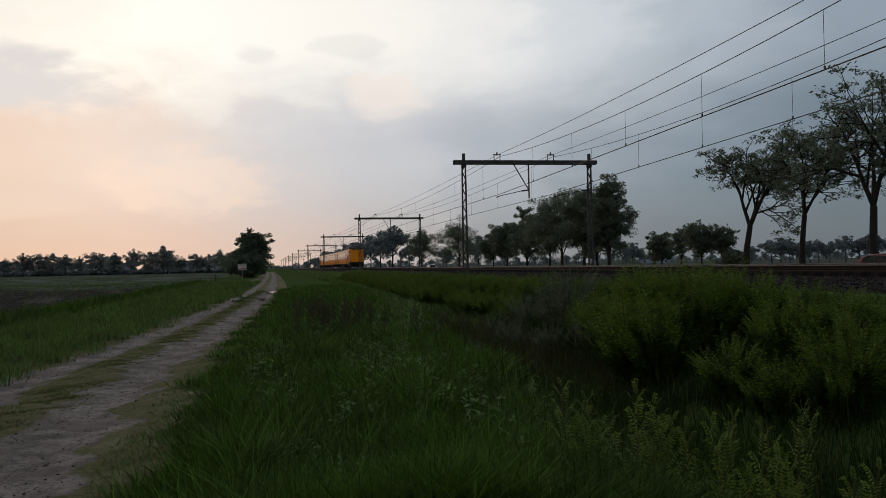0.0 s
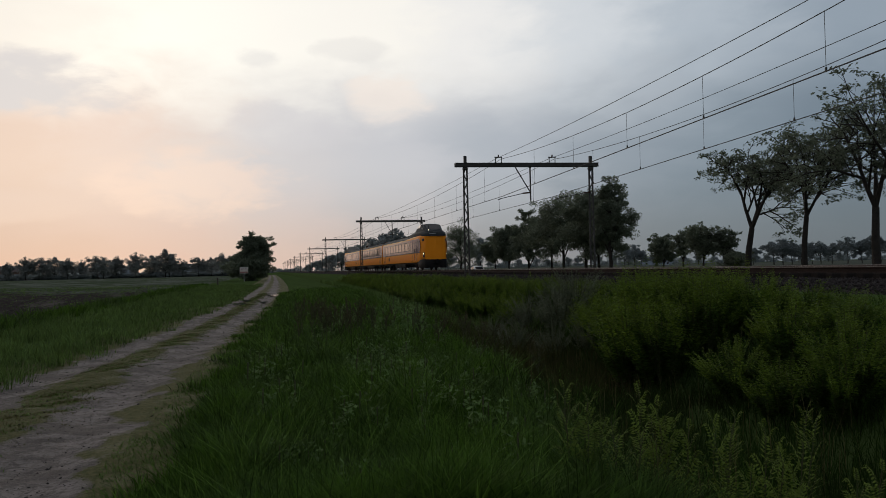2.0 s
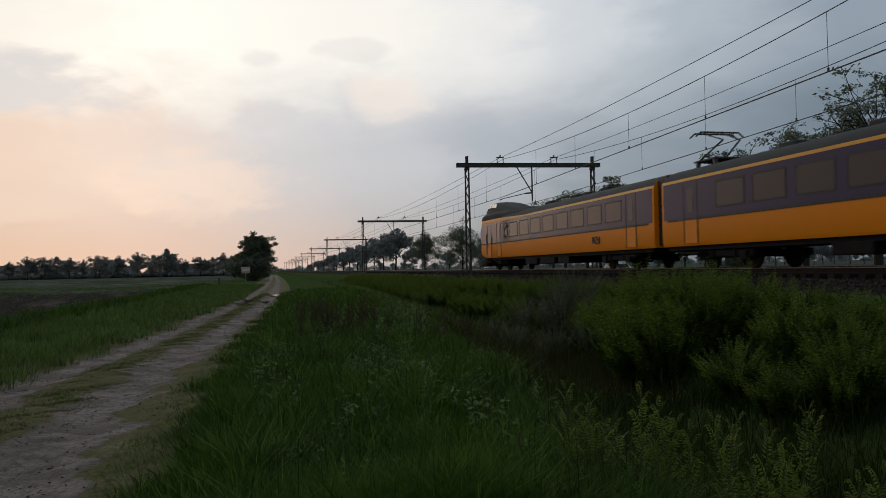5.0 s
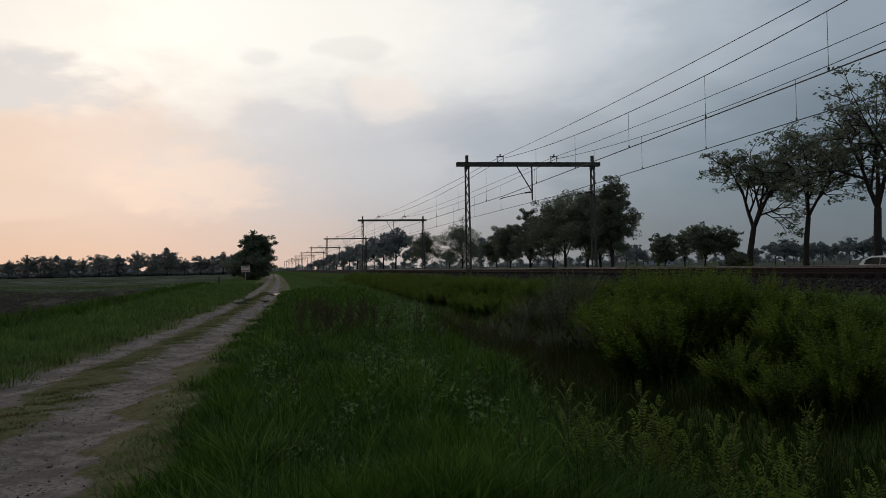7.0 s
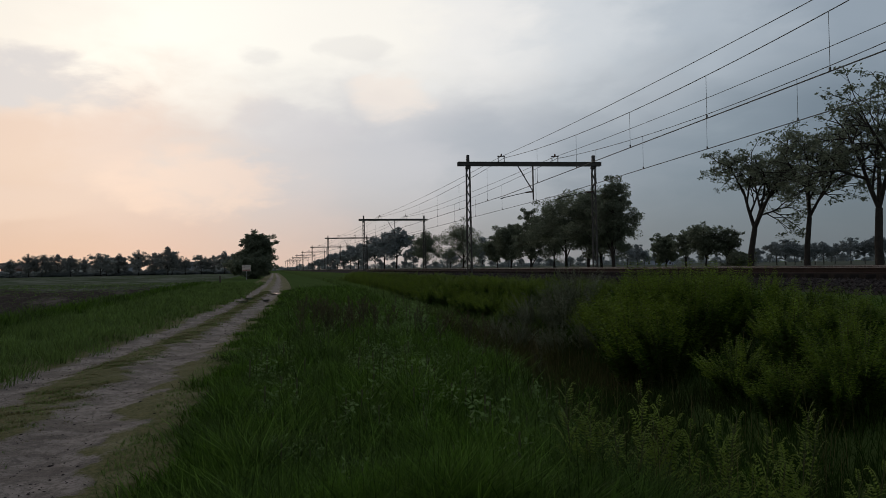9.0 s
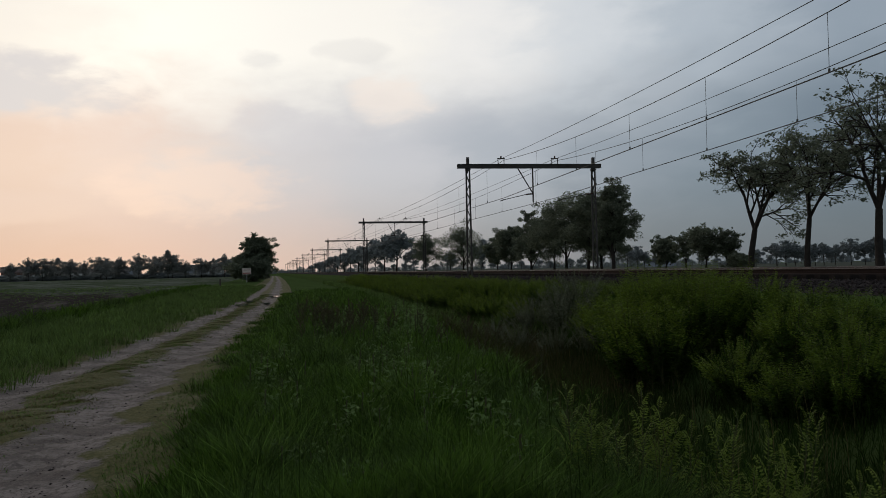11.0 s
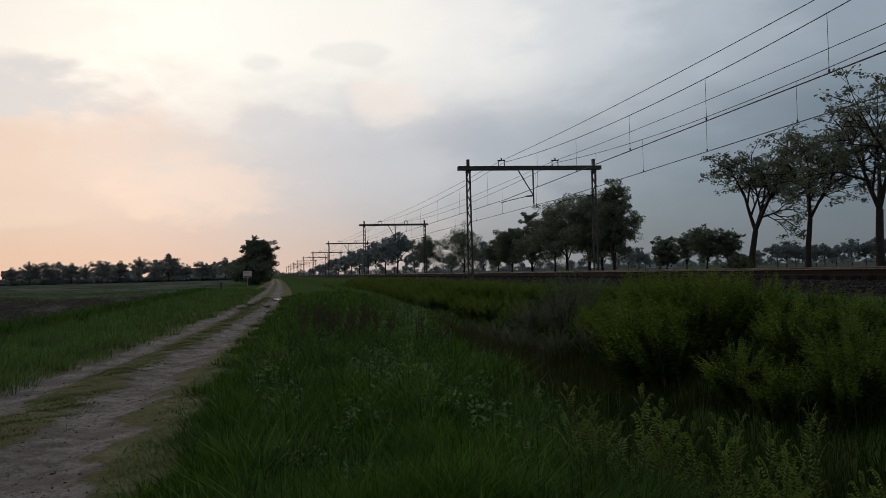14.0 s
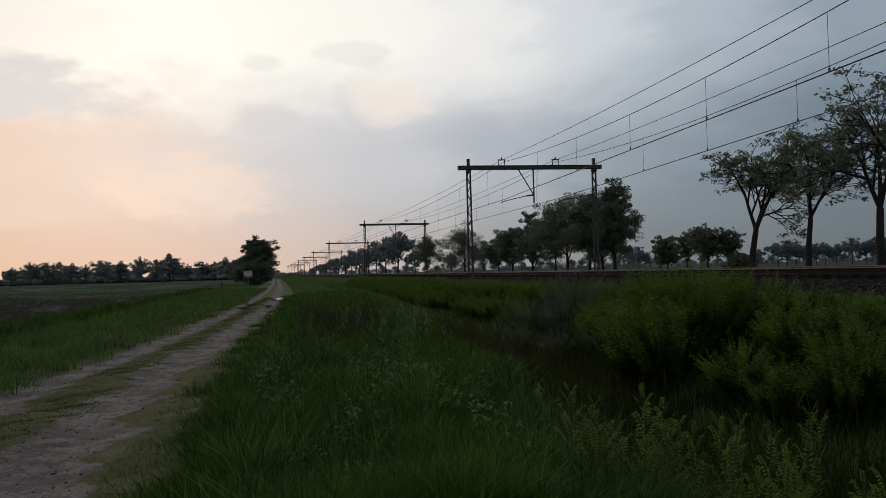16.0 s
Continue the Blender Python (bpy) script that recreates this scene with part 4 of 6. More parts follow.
def driving_car(train, y_rear, direction, lit):
    """Car with the raised cab; built with its rear at 0 and its nose at -28, then turned by the caller's direction."""
    h = empty("driving_car_frame")
    L = 28.2
    half = section()
    n = len(half)
    nring = 2 * n - 1
    # stations: distance from rear, width factor, roof rise at the crown, roof rise at the shoulder
    def ring(y, sx, shoulder, crown, sill=0.86, cw=1.0):
        hz = [(1.36 * sx, sill), (1.41 * sx, sill + 0.14), (1.42 * sx, 1.75), (1.41 * sx, 3.3 + shoulder * 0.55), (1.37 * sx, 3.42 + shoulder * 0.6),
              (1.27 * sx, 3.58 + shoulder * 0.8), (1.05 * sx * cw, 3.74 + 0.6 * crown + 0.3 * shoulder), (0.7 * sx * cw, 3.86 + crown), (0.3 * sx, 3.92 + crown), (0, 3.93 + crown)]
        f = min(max((y - 26.4) / 1.6, 0), 1)
        return [(x, -y + 0.12 * f * max(0.0, z - 1.1), z) for x, _, z in full(hz, -y)]
    st = [(0.35, 1, 0, 0), (10, 1, 0, 0), (17.5, 1, 0, 0), (20.0, 1, 0.12, 0.05), (22.0, 1, 0.2, 0.05), (23.6, 1, 0.24, 0.0), (25.2, 1, 0.26, -0.05), (26.2, 1.0, 0.26, -0.1, 0.88), (26.8, 1.0, 0.26, -0.12, 1.0), (27.1, 0.985, 0.26, -0.14, 1.07), (27.4, 0.945, 0.26, -0.16, 1.1), (27.7, 0.885, 0.26, -0.19, 1.1), (28.0, 0.81, 0.25, -0.22, 1.1), (28.22, 0.735, 0.22, -0.26, 1.1), (28.33, 0.65, 0.2, -0.28, 1.1), (28.4, 0.42, 0.2, -0.28, 1.1), (28.42, 0.18, 0.2, -0.28, 1.1)]
    rings = [ring(*s) for s in st]
    def pick(i, k):
        k = k if k < nring // 2 else nring - 2 - k
        if i >= 6:
            return 0
        return 0 if k < 3 else (1 if k < 4 else 2)
    body = part("driving_car", loft(bmesh.new(), rings, True, pick), [M["yellow"], M["stripe"], M["roof"]], None, "yellow nose car with raised dark grey driving cab", True)
    body.data.set_sharp_from_angle(angle=radians(32))
    # dark ledge that carries the cab
    led = []
    for y, w, zt in ((17.0, 0.9, 3.92), (19.5, 1.2, 3.98), (22.0, 1.33, 4.08), (24.0, 1.37, 4.12), (26.0, 1.38, 4.1), (26.8, 1.37, 4.06), (27.2, 1.31, 4.02), (27.6, 1.2, 3.97), (27.9, 1.08, 3.94), (28.12, 0.93, 3.92), (28.22, 0.68, 3.9), (28.25, 0.25, 3.89)):
        lo = 3.5 if y > 21 else 3.62
        led.append(full([(w * 0.97, lo), (w + 0.015, lo + 0.14), (w * 0.985, zt - 0.2), (w * 0.86, zt - 0.04), (w * 0.5, zt), (0, zt + 0.02)], -y))
    lo_ = part("cab_ledge", loft(bmesh.new(), led), M["roof"], body, "dark grey roof ledge around the cab", True)
    lo_.data.set_sharp_from_angle(angle=radians(35))
    # raised cab above the roof
    cab = []
    for y, w, base, topz in ((19.0, 0.5, 3.85, 3.94), (21.5, 0.85, 3.95, 4.28), (23.6, 1.0, 4.0, 4.63), (24.8, 1.04, 4.02, 4.82), (26.0, 1.02, 4.0, 4.84), (27.6, 0.86, 3.92, 4.06)):
        cab.append(full([(w * 1.18, base), (w * 1.1, base + (topz - base) * 0.45), (w * 0.9, topz - 0.06), (w * 0.5, topz), (0, topz + 0.02)], -y))
    cabo = part("cab_roof", loft(bmesh.new(), cab), M["roof"], body, "dark grey cab hump", True)
    cabo.data.set_sharp_from_angle(angle=radians(35))

    def quad(name, pts, m, off=0.012):
        bm = bmesh.new()
        a = [Vector(p) for p in pts]
        nrm = (a[1] - a[0]).cross(a[2] - a[0]).normalized()
        mid = Vector((0, -24, 3.5))
        if nrm.dot(a[0] - mid) < 0:
            nrm = -nrm
        f = [bm.verts.new(p + nrm * off) for p in a]
        b = [bm.verts.new(p - nrm * 0.03) for p in a]
        bm.faces.new(f)
        for k in range(len(f)):
            bm.faces.new((f[k], f[(k + 1) % len(f)], b[(k + 1) % len(f)], b[k]))
        bmesh.ops.recalc_face_normals(bm, faces=bm.faces)
        return part(name, bm, m, body)
    for s in (-1, 1):
        # The first two panes are bright metal, standing in for sky seen through.
        quad("cab_side_window", [(s * 1.12, -23.95, 4.34), (s * 1.14, -24.62, 4.4), (s * 0.975, -24.62, 4.72), (s * 0.97, -24.25, 4.66)], M["metal"], 0.035)
        quad("cab_side_window", [(s * 1.142, -24.7, 4.4), (s * 1.142, -25.15, 4.42), (s * 0.98, -25.15, 4.75), (s * 0.976, -24.7, 4.73)], M["metal"], 0.035)
        quad("cab_side_window", [(s * 1.14, -25.22, 4.42), (s * 1.125, -25.95, 4.42), (s * 0.96, -25.95, 4.76), (s * 0.98, -25.22, 4.75)], M["screen"], 0.035)
        quad("cab_corner_window", [(s * 1.12, -26.02, 4.4), (s * 1.0, -26.95, 4.2), (s * 0.86, -26.9, 4.32), (s * 0.93, -26.05, 4.74)], M["screen"], 0.035)
    quad("windscreen", [(-0.74, -26.12, 4.76), (0.74, -26.12, 4.76), (0.68, -27.25, 4.21), (-0.68, -27.25, 4.21)], M["screen"], 0.04)
    wins = [(3.4 + 2.15 * k, 3.4 + 2.15 * k + 1.6) for k in range(8)]
    # fittings are written along +y, so mirror them to run towards the nose
    side_fittings(body, -26.95, [(26.95 - b, 26.95 - a) for a, b in wins] + [(26.95 - 21.2, 26.95 - 20.5)], [(26.95 - 2.9, True), (26.95 - 23.0, True), (1.6, False)], (-0.3, 26.45, True), 1)
    under(body, -27.0, -0.3)
    # black lower front, snow plough and coupler
    skirt = []
    for y, w, lo, hi in ((25.3, 1.3, 0.45, 0.86), (26.2, 1.33, 0.3, 0.93), (26.8, 1.33, 0.24, 1.04), (27.1, 1.31, 0.22, 1.11), (27.4, 1.26, 0.22, 1.14), (27.7, 1.19, 0.22, 1.14), (28.0, 1.09, 0.22, 1.14), (28.24, 0.99, 0.23, 1.14), (28.38, 0.82, 0.24, 1.12), (28.45, 0.35, 0.26, 1.1)):
        skirt.append(full([(w, lo), (w + 0.06, lo + 0.12), (w + 0.075, hi), (w * 0.6, hi), (0, hi)], -y))
    part("skirt", loft(bmesh.new(), skirt), M["black"], body, "black front skirt", True)
    bm = bmesh.new()
    box(bm, -0.3, 0.3, -28.95, -28.2, 0.75, 1.1, 0.05)
    cyl(bm, (0, -28.9, 0.92), (0, -29.1, 0.92), 0.22, 10)
    part("coupler", bm, M["black"], body, "black automatic coupler")
    for s in (-1, 1):
        # fittings on the slanting corner of the nose
        def corner(name, y, z, w, h, m, label="", bevel=0.05, deep=0.05, out=0.0):
            q = pose(s * (float(np.interp(y, [27.1, 27.4, 27.7, 28.0, 28.22], [1.395, 1.34, 1.255, 1.15, 1.04])) - 0.02 + out), -y + 0.12 * (z - 1.1), z, 0, 0, -s * 20)
            bm = box(bmesh.new(), -deep, deep, -w / 2, w / 2, -h / 2, h / 2, bevel)
            bmesh.ops.transform(bm, matrix=q, verts=bm.verts)
            return part(name, bm, m, body, label)
        corner("headlight_housing", 27.92, 1.6, 0.34, 0.5, M["trim"], "dark oval lamp housing", 0.049)
        corner("headlight", 27.94, 1.68, 0.12, 0.12, M["lampdim"] if lit else M["tail"], "lit round headlight" if lit else "red tail light", 0.03, 0.04, 0.03)
        corner("nose_vent", 27.87, 3.12, 0.4, 0.28, M["trim"], "", 0.049)
        corner("nose_grille", 27.8, 1.27, 0.66, 0.06, M["trim"], "", 0.01)
        part("handrail", bar(bmesh.new(), (s * 1.46, -25.5, 1.15), (s * 1.46, -25.5, 2.6), 0.04), M["trim"], body)
        part("handrail", bar(bmesh.new(), (s * 1.46, -24.25, 1.15), (s * 1.46, -24.25, 2.3), 0.04), M["trim"], body)
    part("top_headlight", cyl(bmesh.new(), (-0.5, -27.3, 4.16), (-0.5, -27.46, 4.14), 0.042, 12), M["lamp"] if lit else M["trim"], body, "bright top headlight on the cab" if lit else "")
    part("nose_lettering", B(-0.62, 0.05, -28.262, -28.12, 3.72, 3.79), M["metal"], body, "pale unreadable lettering bars")
    for s in (-1, 1):
        numeral(body, "2", s, -20.27, 2.7)
        emblem(body, s, -6.2, 1.4)
    bpy.data.objects.remove(h)
    body.parent = train
    body.matrix_basis = pose(0, y_rear, 0, 0, 0, 0 if direction < 0 else 180)
    return body


def pantograph(train, y):
    base = part("pantograph", B(-0.6, 0.6, y - 0.75, y + 0.75, 4.08, 4.14), M["steel"], train, "raised steel current collector")
    for s in (-0.5, 0.5):
        part("lower_arm", bar(bmesh.new(), (s, y + 0.6, 4.1), (s * 0.7, y - 0.9, 4.75), 0.05), M["steel"], base)
        part("upper_arm", bar(bmesh.new(), (s * 0.7, y - 0.9, 4.75), (s * 0.9, y + 0.1, 5.1), 0.04), M["steel"], base)
        for dy in (0.6, -0.6):
            part("insulator", cyl(bmesh.new(), (s, y + dy, 3.85), (s, y + dy, 4.12), 0.09, 8), M["insul"], base)
    for dy in (-0.12, 0.3):
        bm = bmesh.new()
        bar(bm, (-0.8, y + dy, 5.15), (0.8, y + dy, 5.15), 0.06)
        for s in (-1, 1):
            bar(bm, (s * 0.8, y + dy, 5.15), (s * 1.0, y + dy, 4.98), 0.05)
        part("contact_strip", bm, M["steel"], base)


def build_train():
    """Three cars; the origin is at rail height at the first gap behind the leading car."""
    train = empty("train")
    tagged(train, "yellow and blue three-car electric train with raised cabs", "train")
    driving_car(train, 0.0, -1, True)
    middle_car(train, 0.0, 26.5)
    driving_car(train, 26.5, 1, False)
    for y in (0.0, 26.5):
        part("gangway", B(-1.2, 1.2, y - 0.4, y + 0.4, 0.95, 3.75, bevel=0.05), M["trim"], train, "black bellows between the cars")
    pantograph(train, 24.3)
    return train


train = build_train()


# ---------------------------------------------------------------- cars on the road
def build_car(paint, label):
    """Small hatchback, nose towards -y, 3.9 m long."""
    c = empty("car")
    tagged(c, label, "car")
    prof = [(-1.95, 0.35), (-1.97, 0.6), (-1.85, 0.78), (-1.0, 0.95), (-0.35, 1.38), (0.1, 1.47), (1.0, 1.46), (1.65, 1.3), (1.9, 0.95), (1.95, 0.6), (1.93, 0.35)]
    bm = bmesh.new()
    rows = []
    for x, s in ((-0.82, 0.0), (-0.7, 1.0), (0.7, 1.0), (0.82, 0.0)):
        rows.append([bm.verts.new((x * (0.86 if z > 1.0 else 1.0), y * (1 if s else 0.98), z if s else min(z, 0.93) * 0.99 + (z > 0.93) * (z - 0.93) * 0.93)) for y, z in prof])
    for a, b in zip(rows, rows[1:]):
        for k in range(len(prof) - 1):
            bm.faces.new((a[k], b[k], b[k + 1], a[k + 1]))
    for r in (rows[0], rows[-1]):
        bm.faces.new(r)
    bmesh.ops.recalc_face_normals(bm, faces=bm.faces)
    body = part("body", bm, paint, c, "", True)
    body.data.set_sharp_from_angle(angle=radians(30))
    for s in (-1, 1):
        for pts in ([(-0.85, 0.98), (-0.32, 1.34), (0.25, 1.38), (0.25, 0.98)], [(0.32, 0.98), (0.32, 1.38), (0.95, 1.37), (1.35, 1.25), (1.45, 1.0)]):
            bm = bmesh.new()
            f = [bm.verts.new((s * (0.815 if z < 1.1 else 0.74), y, z)) for y, z in pts]
            g = [bm.verts.new((s * 0.68, y, z)) for y, z in pts]
            bm.faces.new(f)
            for k in range(len(f)):
                bm.faces.new((f[k], f[(k + 1) % len(f)], g[(k + 1) % len(f)], g[k]))
            bmesh.ops.recalc_face_normals(bm, faces=bm.faces)
            part("side_window", bm, M["screen"], body)
        for y in (-1.25, 1.2):
            w = part("wheel", cyl(bmesh.new(), (s * 0.62, y, 0.3), (s * 0.83, y, 0.3), 0.3, 18), M["tyre"], c)
            part("rim", cyl(bmesh.new(), (s * 0.8, y, 0.3), (s * 0.84, y, 0.3), 0.19, 12), M["metal"], w)
        part("tail_light", B(*sorted((s * 0.55, s * 0.76)), 1.86, 1.98, 0.72, 0.95, bevel=0.02), M["tail"], body)
    part("windscreen", bar(bmesh.new(), (0, -0.4, 1.35), (0, -0.98, 0.98), 1.25, 0.06), M["screen"], body)
    part("rear_window", bar(bmesh.new(), (0, 1.68, 1.28), (0, 1.88, 1.0), 1.2, 0.05), M["screen"], body)
    return c


white_car = build_car(M["white"], "small white hatchback driving along the country road")
red_car = build_car(M["darkcar"], "small dark red car driving along the country road")


# ---------------------------------------------------------------- trees
def leaves(rng, centres, spread, count, size, flat=0.7):
    """Leaf sprays: bent quads scattered round the centres."""
    n = len(centres) * count
    c = np.repeat(centres, count, 0)
    d = rng.standard_normal((n, 3))
    d /= np.linalg.norm(d, axis=1, keepdims=True)
    p = c + d * (rng.random((n, 1)) ** 0.45) * np.repeat(spread, count)[:, None] * np.array([1, 1, flat])
    a = rng.standard_normal((n, 3))
    a[:, 2] *= 0.6
    a /= np.linalg.norm(a, axis=1, keepdims=True)
    b = np.cross(a, rng.standard_normal((n, 3)))
    b /= np.linalg.norm(b, axis=1, keepdims=True)
    s = size * (0.6 + 0.8 * rng.random((n, 1)))
    V = np.stack([p - a * s, p + b * s * 0.45, p + a * s, p - b * s * 0.45], 1)
    V[:, 2, 2] -= s[:, 0] * 0.25
    Fc = np.arange(n * 4).reshape(n, 4)
    return V.reshape(-1, 3), Fc


def limb(bm, pts, r0, r1, sides=6):
    """Tapered bent tube through pts."""
    prev = None
    n = len(pts)
    for i, p in enumerate(pts):
        d = (pts[min(i + 1, n - 1)] - pts[max(i - 1, 0)]).normalized()
        q = d.to_track_quat("Z", "Y")
        r = r0 + (r1 - r0) * i / (n - 1)
        ring = [bm.verts.new(p + q @ Vector((math.cos(2 * math.pi * k / sides) * r, math.sin(2 * math.pi * k / sides) * r, 0))) for k in range(sides)]
        if prev:
            for k in range(sides):
                bm.faces.new((prev[k], prev[(k + 1) % sides], ring[(k + 1) % sides], ring[k]))
        prev = ring


def build_tree(seed, height, width, trunk, r, limbs=7, twigs=4, per=40, leaf=0.16, spread=0.8, droop=0.0, shape="round", leafmat="leaf_tree", label="", sub=2, fork=0.0, group=""):
    """Trunk, forked limbs and sprays of leaves at the twigs' ends."""
    rnd = random.Random(seed)
    rng = np.random.default_rng(seed)
    t = empty("tree")
    tagged(t, label or "tall leafy roadside tree with a dark trunk", "tree", group)
    bm = bmesh.new()
    lean = rnd.uniform(-0.04, 0.04) * height
    top = height * 0.82
    pts = [Vector((lean * (k / 6) ** 2 + rnd.uniform(-0.08, 0.08), rnd.uniform(-0.08, 0.08), -0.3 + (top + 0.3) * k / 6)) for k in range(7)]
    limb(bm, pts, r, r * 0.16, 8)
    ends = []
    def centre(z):
        f = min(max((z + 0.3) / (top + 0.3), 0), 1) * 6
        i = min(int(f), 5)
        return pts[i].lerp(pts[i + 1], f - i)
    for k in range(limbs):
        u = (k + rnd.random() * 0.7) / limbs
        z0 = trunk + (top - trunk) * u * 0.85
        az = k * 2.4 + rnd.uniform(-0.5, 0.5)
        base = centre(z0)
        if shape == "round":
            prof = math.sqrt(max(0.05, 1 - (1.7 * (u - 0.42)) ** 2))
        elif shape == "vase":
            prof = 0.55 + 0.5 * min(u * 1.6, 1) - 0.35 * max(0, u - 0.7)
        else:
            prof = 1.0 - 0.72 * u
        ln = width * 0.5 * prof * rnd.uniform(0.75, 1.1)
        rise = height * (0.1 + 0.16 * (1 - u)) * rnd.uniform(0.6, 1.2) * (1 + fork)
        tip = base + Vector((math.cos(az) * ln, math.sin(az) * ln, rise))
        midp = base.lerp(tip, 0.5) + Vector((rnd.uniform(-0.2, 0.2), rnd.uniform(-0.2, 0.2), rise * 0.12))
        rr = r * 0.42 * (1 - 0.5 * u)
        limb(bm, [base, midp, tip], rr, rr * 0.25, 5)
        for j in range(twigs):
            s = rnd.uniform(0.3, 1.0)
            b0 = base.lerp(midp, s * 2) if s < 0.5 else midp.lerp(tip, s * 2 - 1)
            e = b0 + Vector((rnd.uniform(-1, 1), rnd.uniform(-1, 1), rnd.uniform(-0.35, 0.75) - droop * 0.5)) * width * 0.17
            limb(bm, [b0, b0.lerp(e, 0.5) + Vector((0, 0, 0.1)), e], rr * 0.3, 0.012, 3)
            for q in range(sub):
                o = e + Vector((rnd.gauss(0, 1), rnd.gauss(0, 1), rnd.gauss(0, 0.7) - droop * abs(rnd.gauss(0, 1)))) * spread * 0.9
                ends.append(o)
                limb(bm, [e, o], 0.015, 0.006, 3)
        ends.append(tip)
    for j in range(max(2, limbs // 2)):
        ends.append(centre(top * rnd.uniform(0.8, 1.0)) + Vector((rnd.gauss(0, 0.5), rnd.gauss(0, 0.5), rnd.uniform(0, height * 0.16))))
    part("trunk", bm, M["bark"], t, "", True)
    E_ = np.array([tuple(e) for e in ends])
    V, Fc = leaves(rng, E_, spread * (0.6 + 0.7 * rng.random(len(E_))), per, leaf)
    cr = new("crown", raw_mesh("crown", V, Fc, M[leafmat]))
    cr.parent = t
    return t


def place(model, m):
    """A further copy of a thing, at m with its scale."""
    c = copy_thing(model, m)
    c.matrix_basis = m
    return c


def lateral_y(px, lat):
    """Distance along the line at which something lat metres to the side lies on a bearing (px from the line's own bearing)."""
    zc = 1394.0 * lat / (0.9763 * px)
    return (zc - lat * 0.2164) / 0.9763


VX = 475.0     # bearing of the line itself


def stand(t, x, lat, turn=0.0, s=1.0, z=None):
    y = lateral_y(x - VX, lat)
    m = pose(lat, y, float(land(lat, y)) if z is None else z, 0, 0, turn)
    return m @ Matrix.Diagonal((s, s, s, 1))


ROW = 37.0
G = "row of roadside trees"


def forked_tree(seed, height, bare, r, spread, lean, weeping, label, group):
    """Open crown: a bare trunk that forks again and again, with flat sprays of leaves at the twigs."""
    rnd = random.Random(seed)
    rng = np.random.default_rng(seed)
    t = empty("tree")
    tagged(t, label, "tree", group)
    bm = bmesh.new()
    ends, size = [], []
    fork = Vector((lean * 0.3, 0, bare))
    limb(bm, [Vector((0, 0, -0.3)), Vector((0, 0, 0.5)), Vector((lean * 0.08, 0.05, bare * 0.55)), fork], r * 1.15, r * 0.8, 9)

    def grow(p, d, ln, rad, level):
        bend = Vector((rnd.uniform(-0.25, 0.25), rnd.uniform(-0.25, 0.25), 0.12 if level < 2 else -0.15 - weeping))
        mid_ = p + d * ln * 0.5 + bend * ln * 0.25
        tip = mid_ + (d + bend * 0.8).normalized() * ln * 0.5
        limb(bm, [p, mid_, tip], rad, rad * 0.55, 6 if level < 2 else 4)
        if level == 3:
            for q in range(4):
                e = tip + Vector((rnd.gauss(0, 0.35), rnd.gauss(0, 0.35), rnd.gauss(0, 0.16) - weeping * 0.5 * rnd.random()))
                limb(bm, [mid_ if q % 2 else tip, e], 0.012, 0.005, 3)
                ends.append(e)
                size.append(rnd.uniform(0.25, 0.5))
            return
        n = (4, 4, 3)[level]
        a0 = rnd.random() * 6.28
        for k in range(n):
            a = a0 + 6.283 * k / n + rnd.uniform(-0.4, 0.4)
            tilt = (rnd.uniform(0.15, 0.4) if k == 0 else rnd.uniform(0.5, 1.0))
            side = d.cross(Vector((math.cos(a), math.sin(a), 0.3))).normalized()
            nd = (d * math.cos(tilt) + side * math.sin(tilt) * spread).normalized()
            nd.z = max(nd.z, -0.2 - weeping)
            start = (tip, mid_.lerp(tip, 0.35), p.lerp(mid_, 0.75), mid_.lerp(tip, 0.75))[k]
            grow(start, nd.normalized(), ln * rnd.uniform(0.6, 0.85), rad * rnd.uniform(0.5, 0.66), level + 1)

    reach = (height - bare) * 0.36
    for k in range(3):
        a = 2.1 * k + rnd.uniform(-0.4, 0.4) + seed
        d = Vector((math.cos(a) * 0.55 * spread + lean * 0.1, math.sin(a) * 0.55 * spread, 1.0)).normalized()
        grow(fork, d, reach * rnd.uniform(0.85, 1.1), r * 0.62, 0)
    part("trunk", bm, M["bark"], t, "", True)
    # bring the crown to its height
    E_ = np.array([tuple(e) for e in ends])
    V, Fc = leaves(rng, E_, np.array(size), 15, 0.105, 0.55)
    cr = new("crown", raw_mesh("crown", V, Fc, M["leaf_tree"]))
    cr.parent = t
    return t, float(V[:, 2].max())


for seed, x, h, bare, r, spread, lean, weeping in ((11, 1326, 11.6, 3.6, 0.23, 0.85, 1.3, 0.3), (12, 1426, 11.8, 4.4, 0.2, 0.7, 0.9, 0.15), (15, 1554, 13.3, 4.4, 0.25, 1.0, 0.2, 0.05)):
    t, reached = forked_tree(seed, h, bare, r, spread, lean, weeping, "tall open-crowned roadside tree with forked dark limbs", G)
    k = h / reached
    t.matrix_basis = stand(t, x, ROW) @ Matrix.Diagonal((k, k, k, 1))

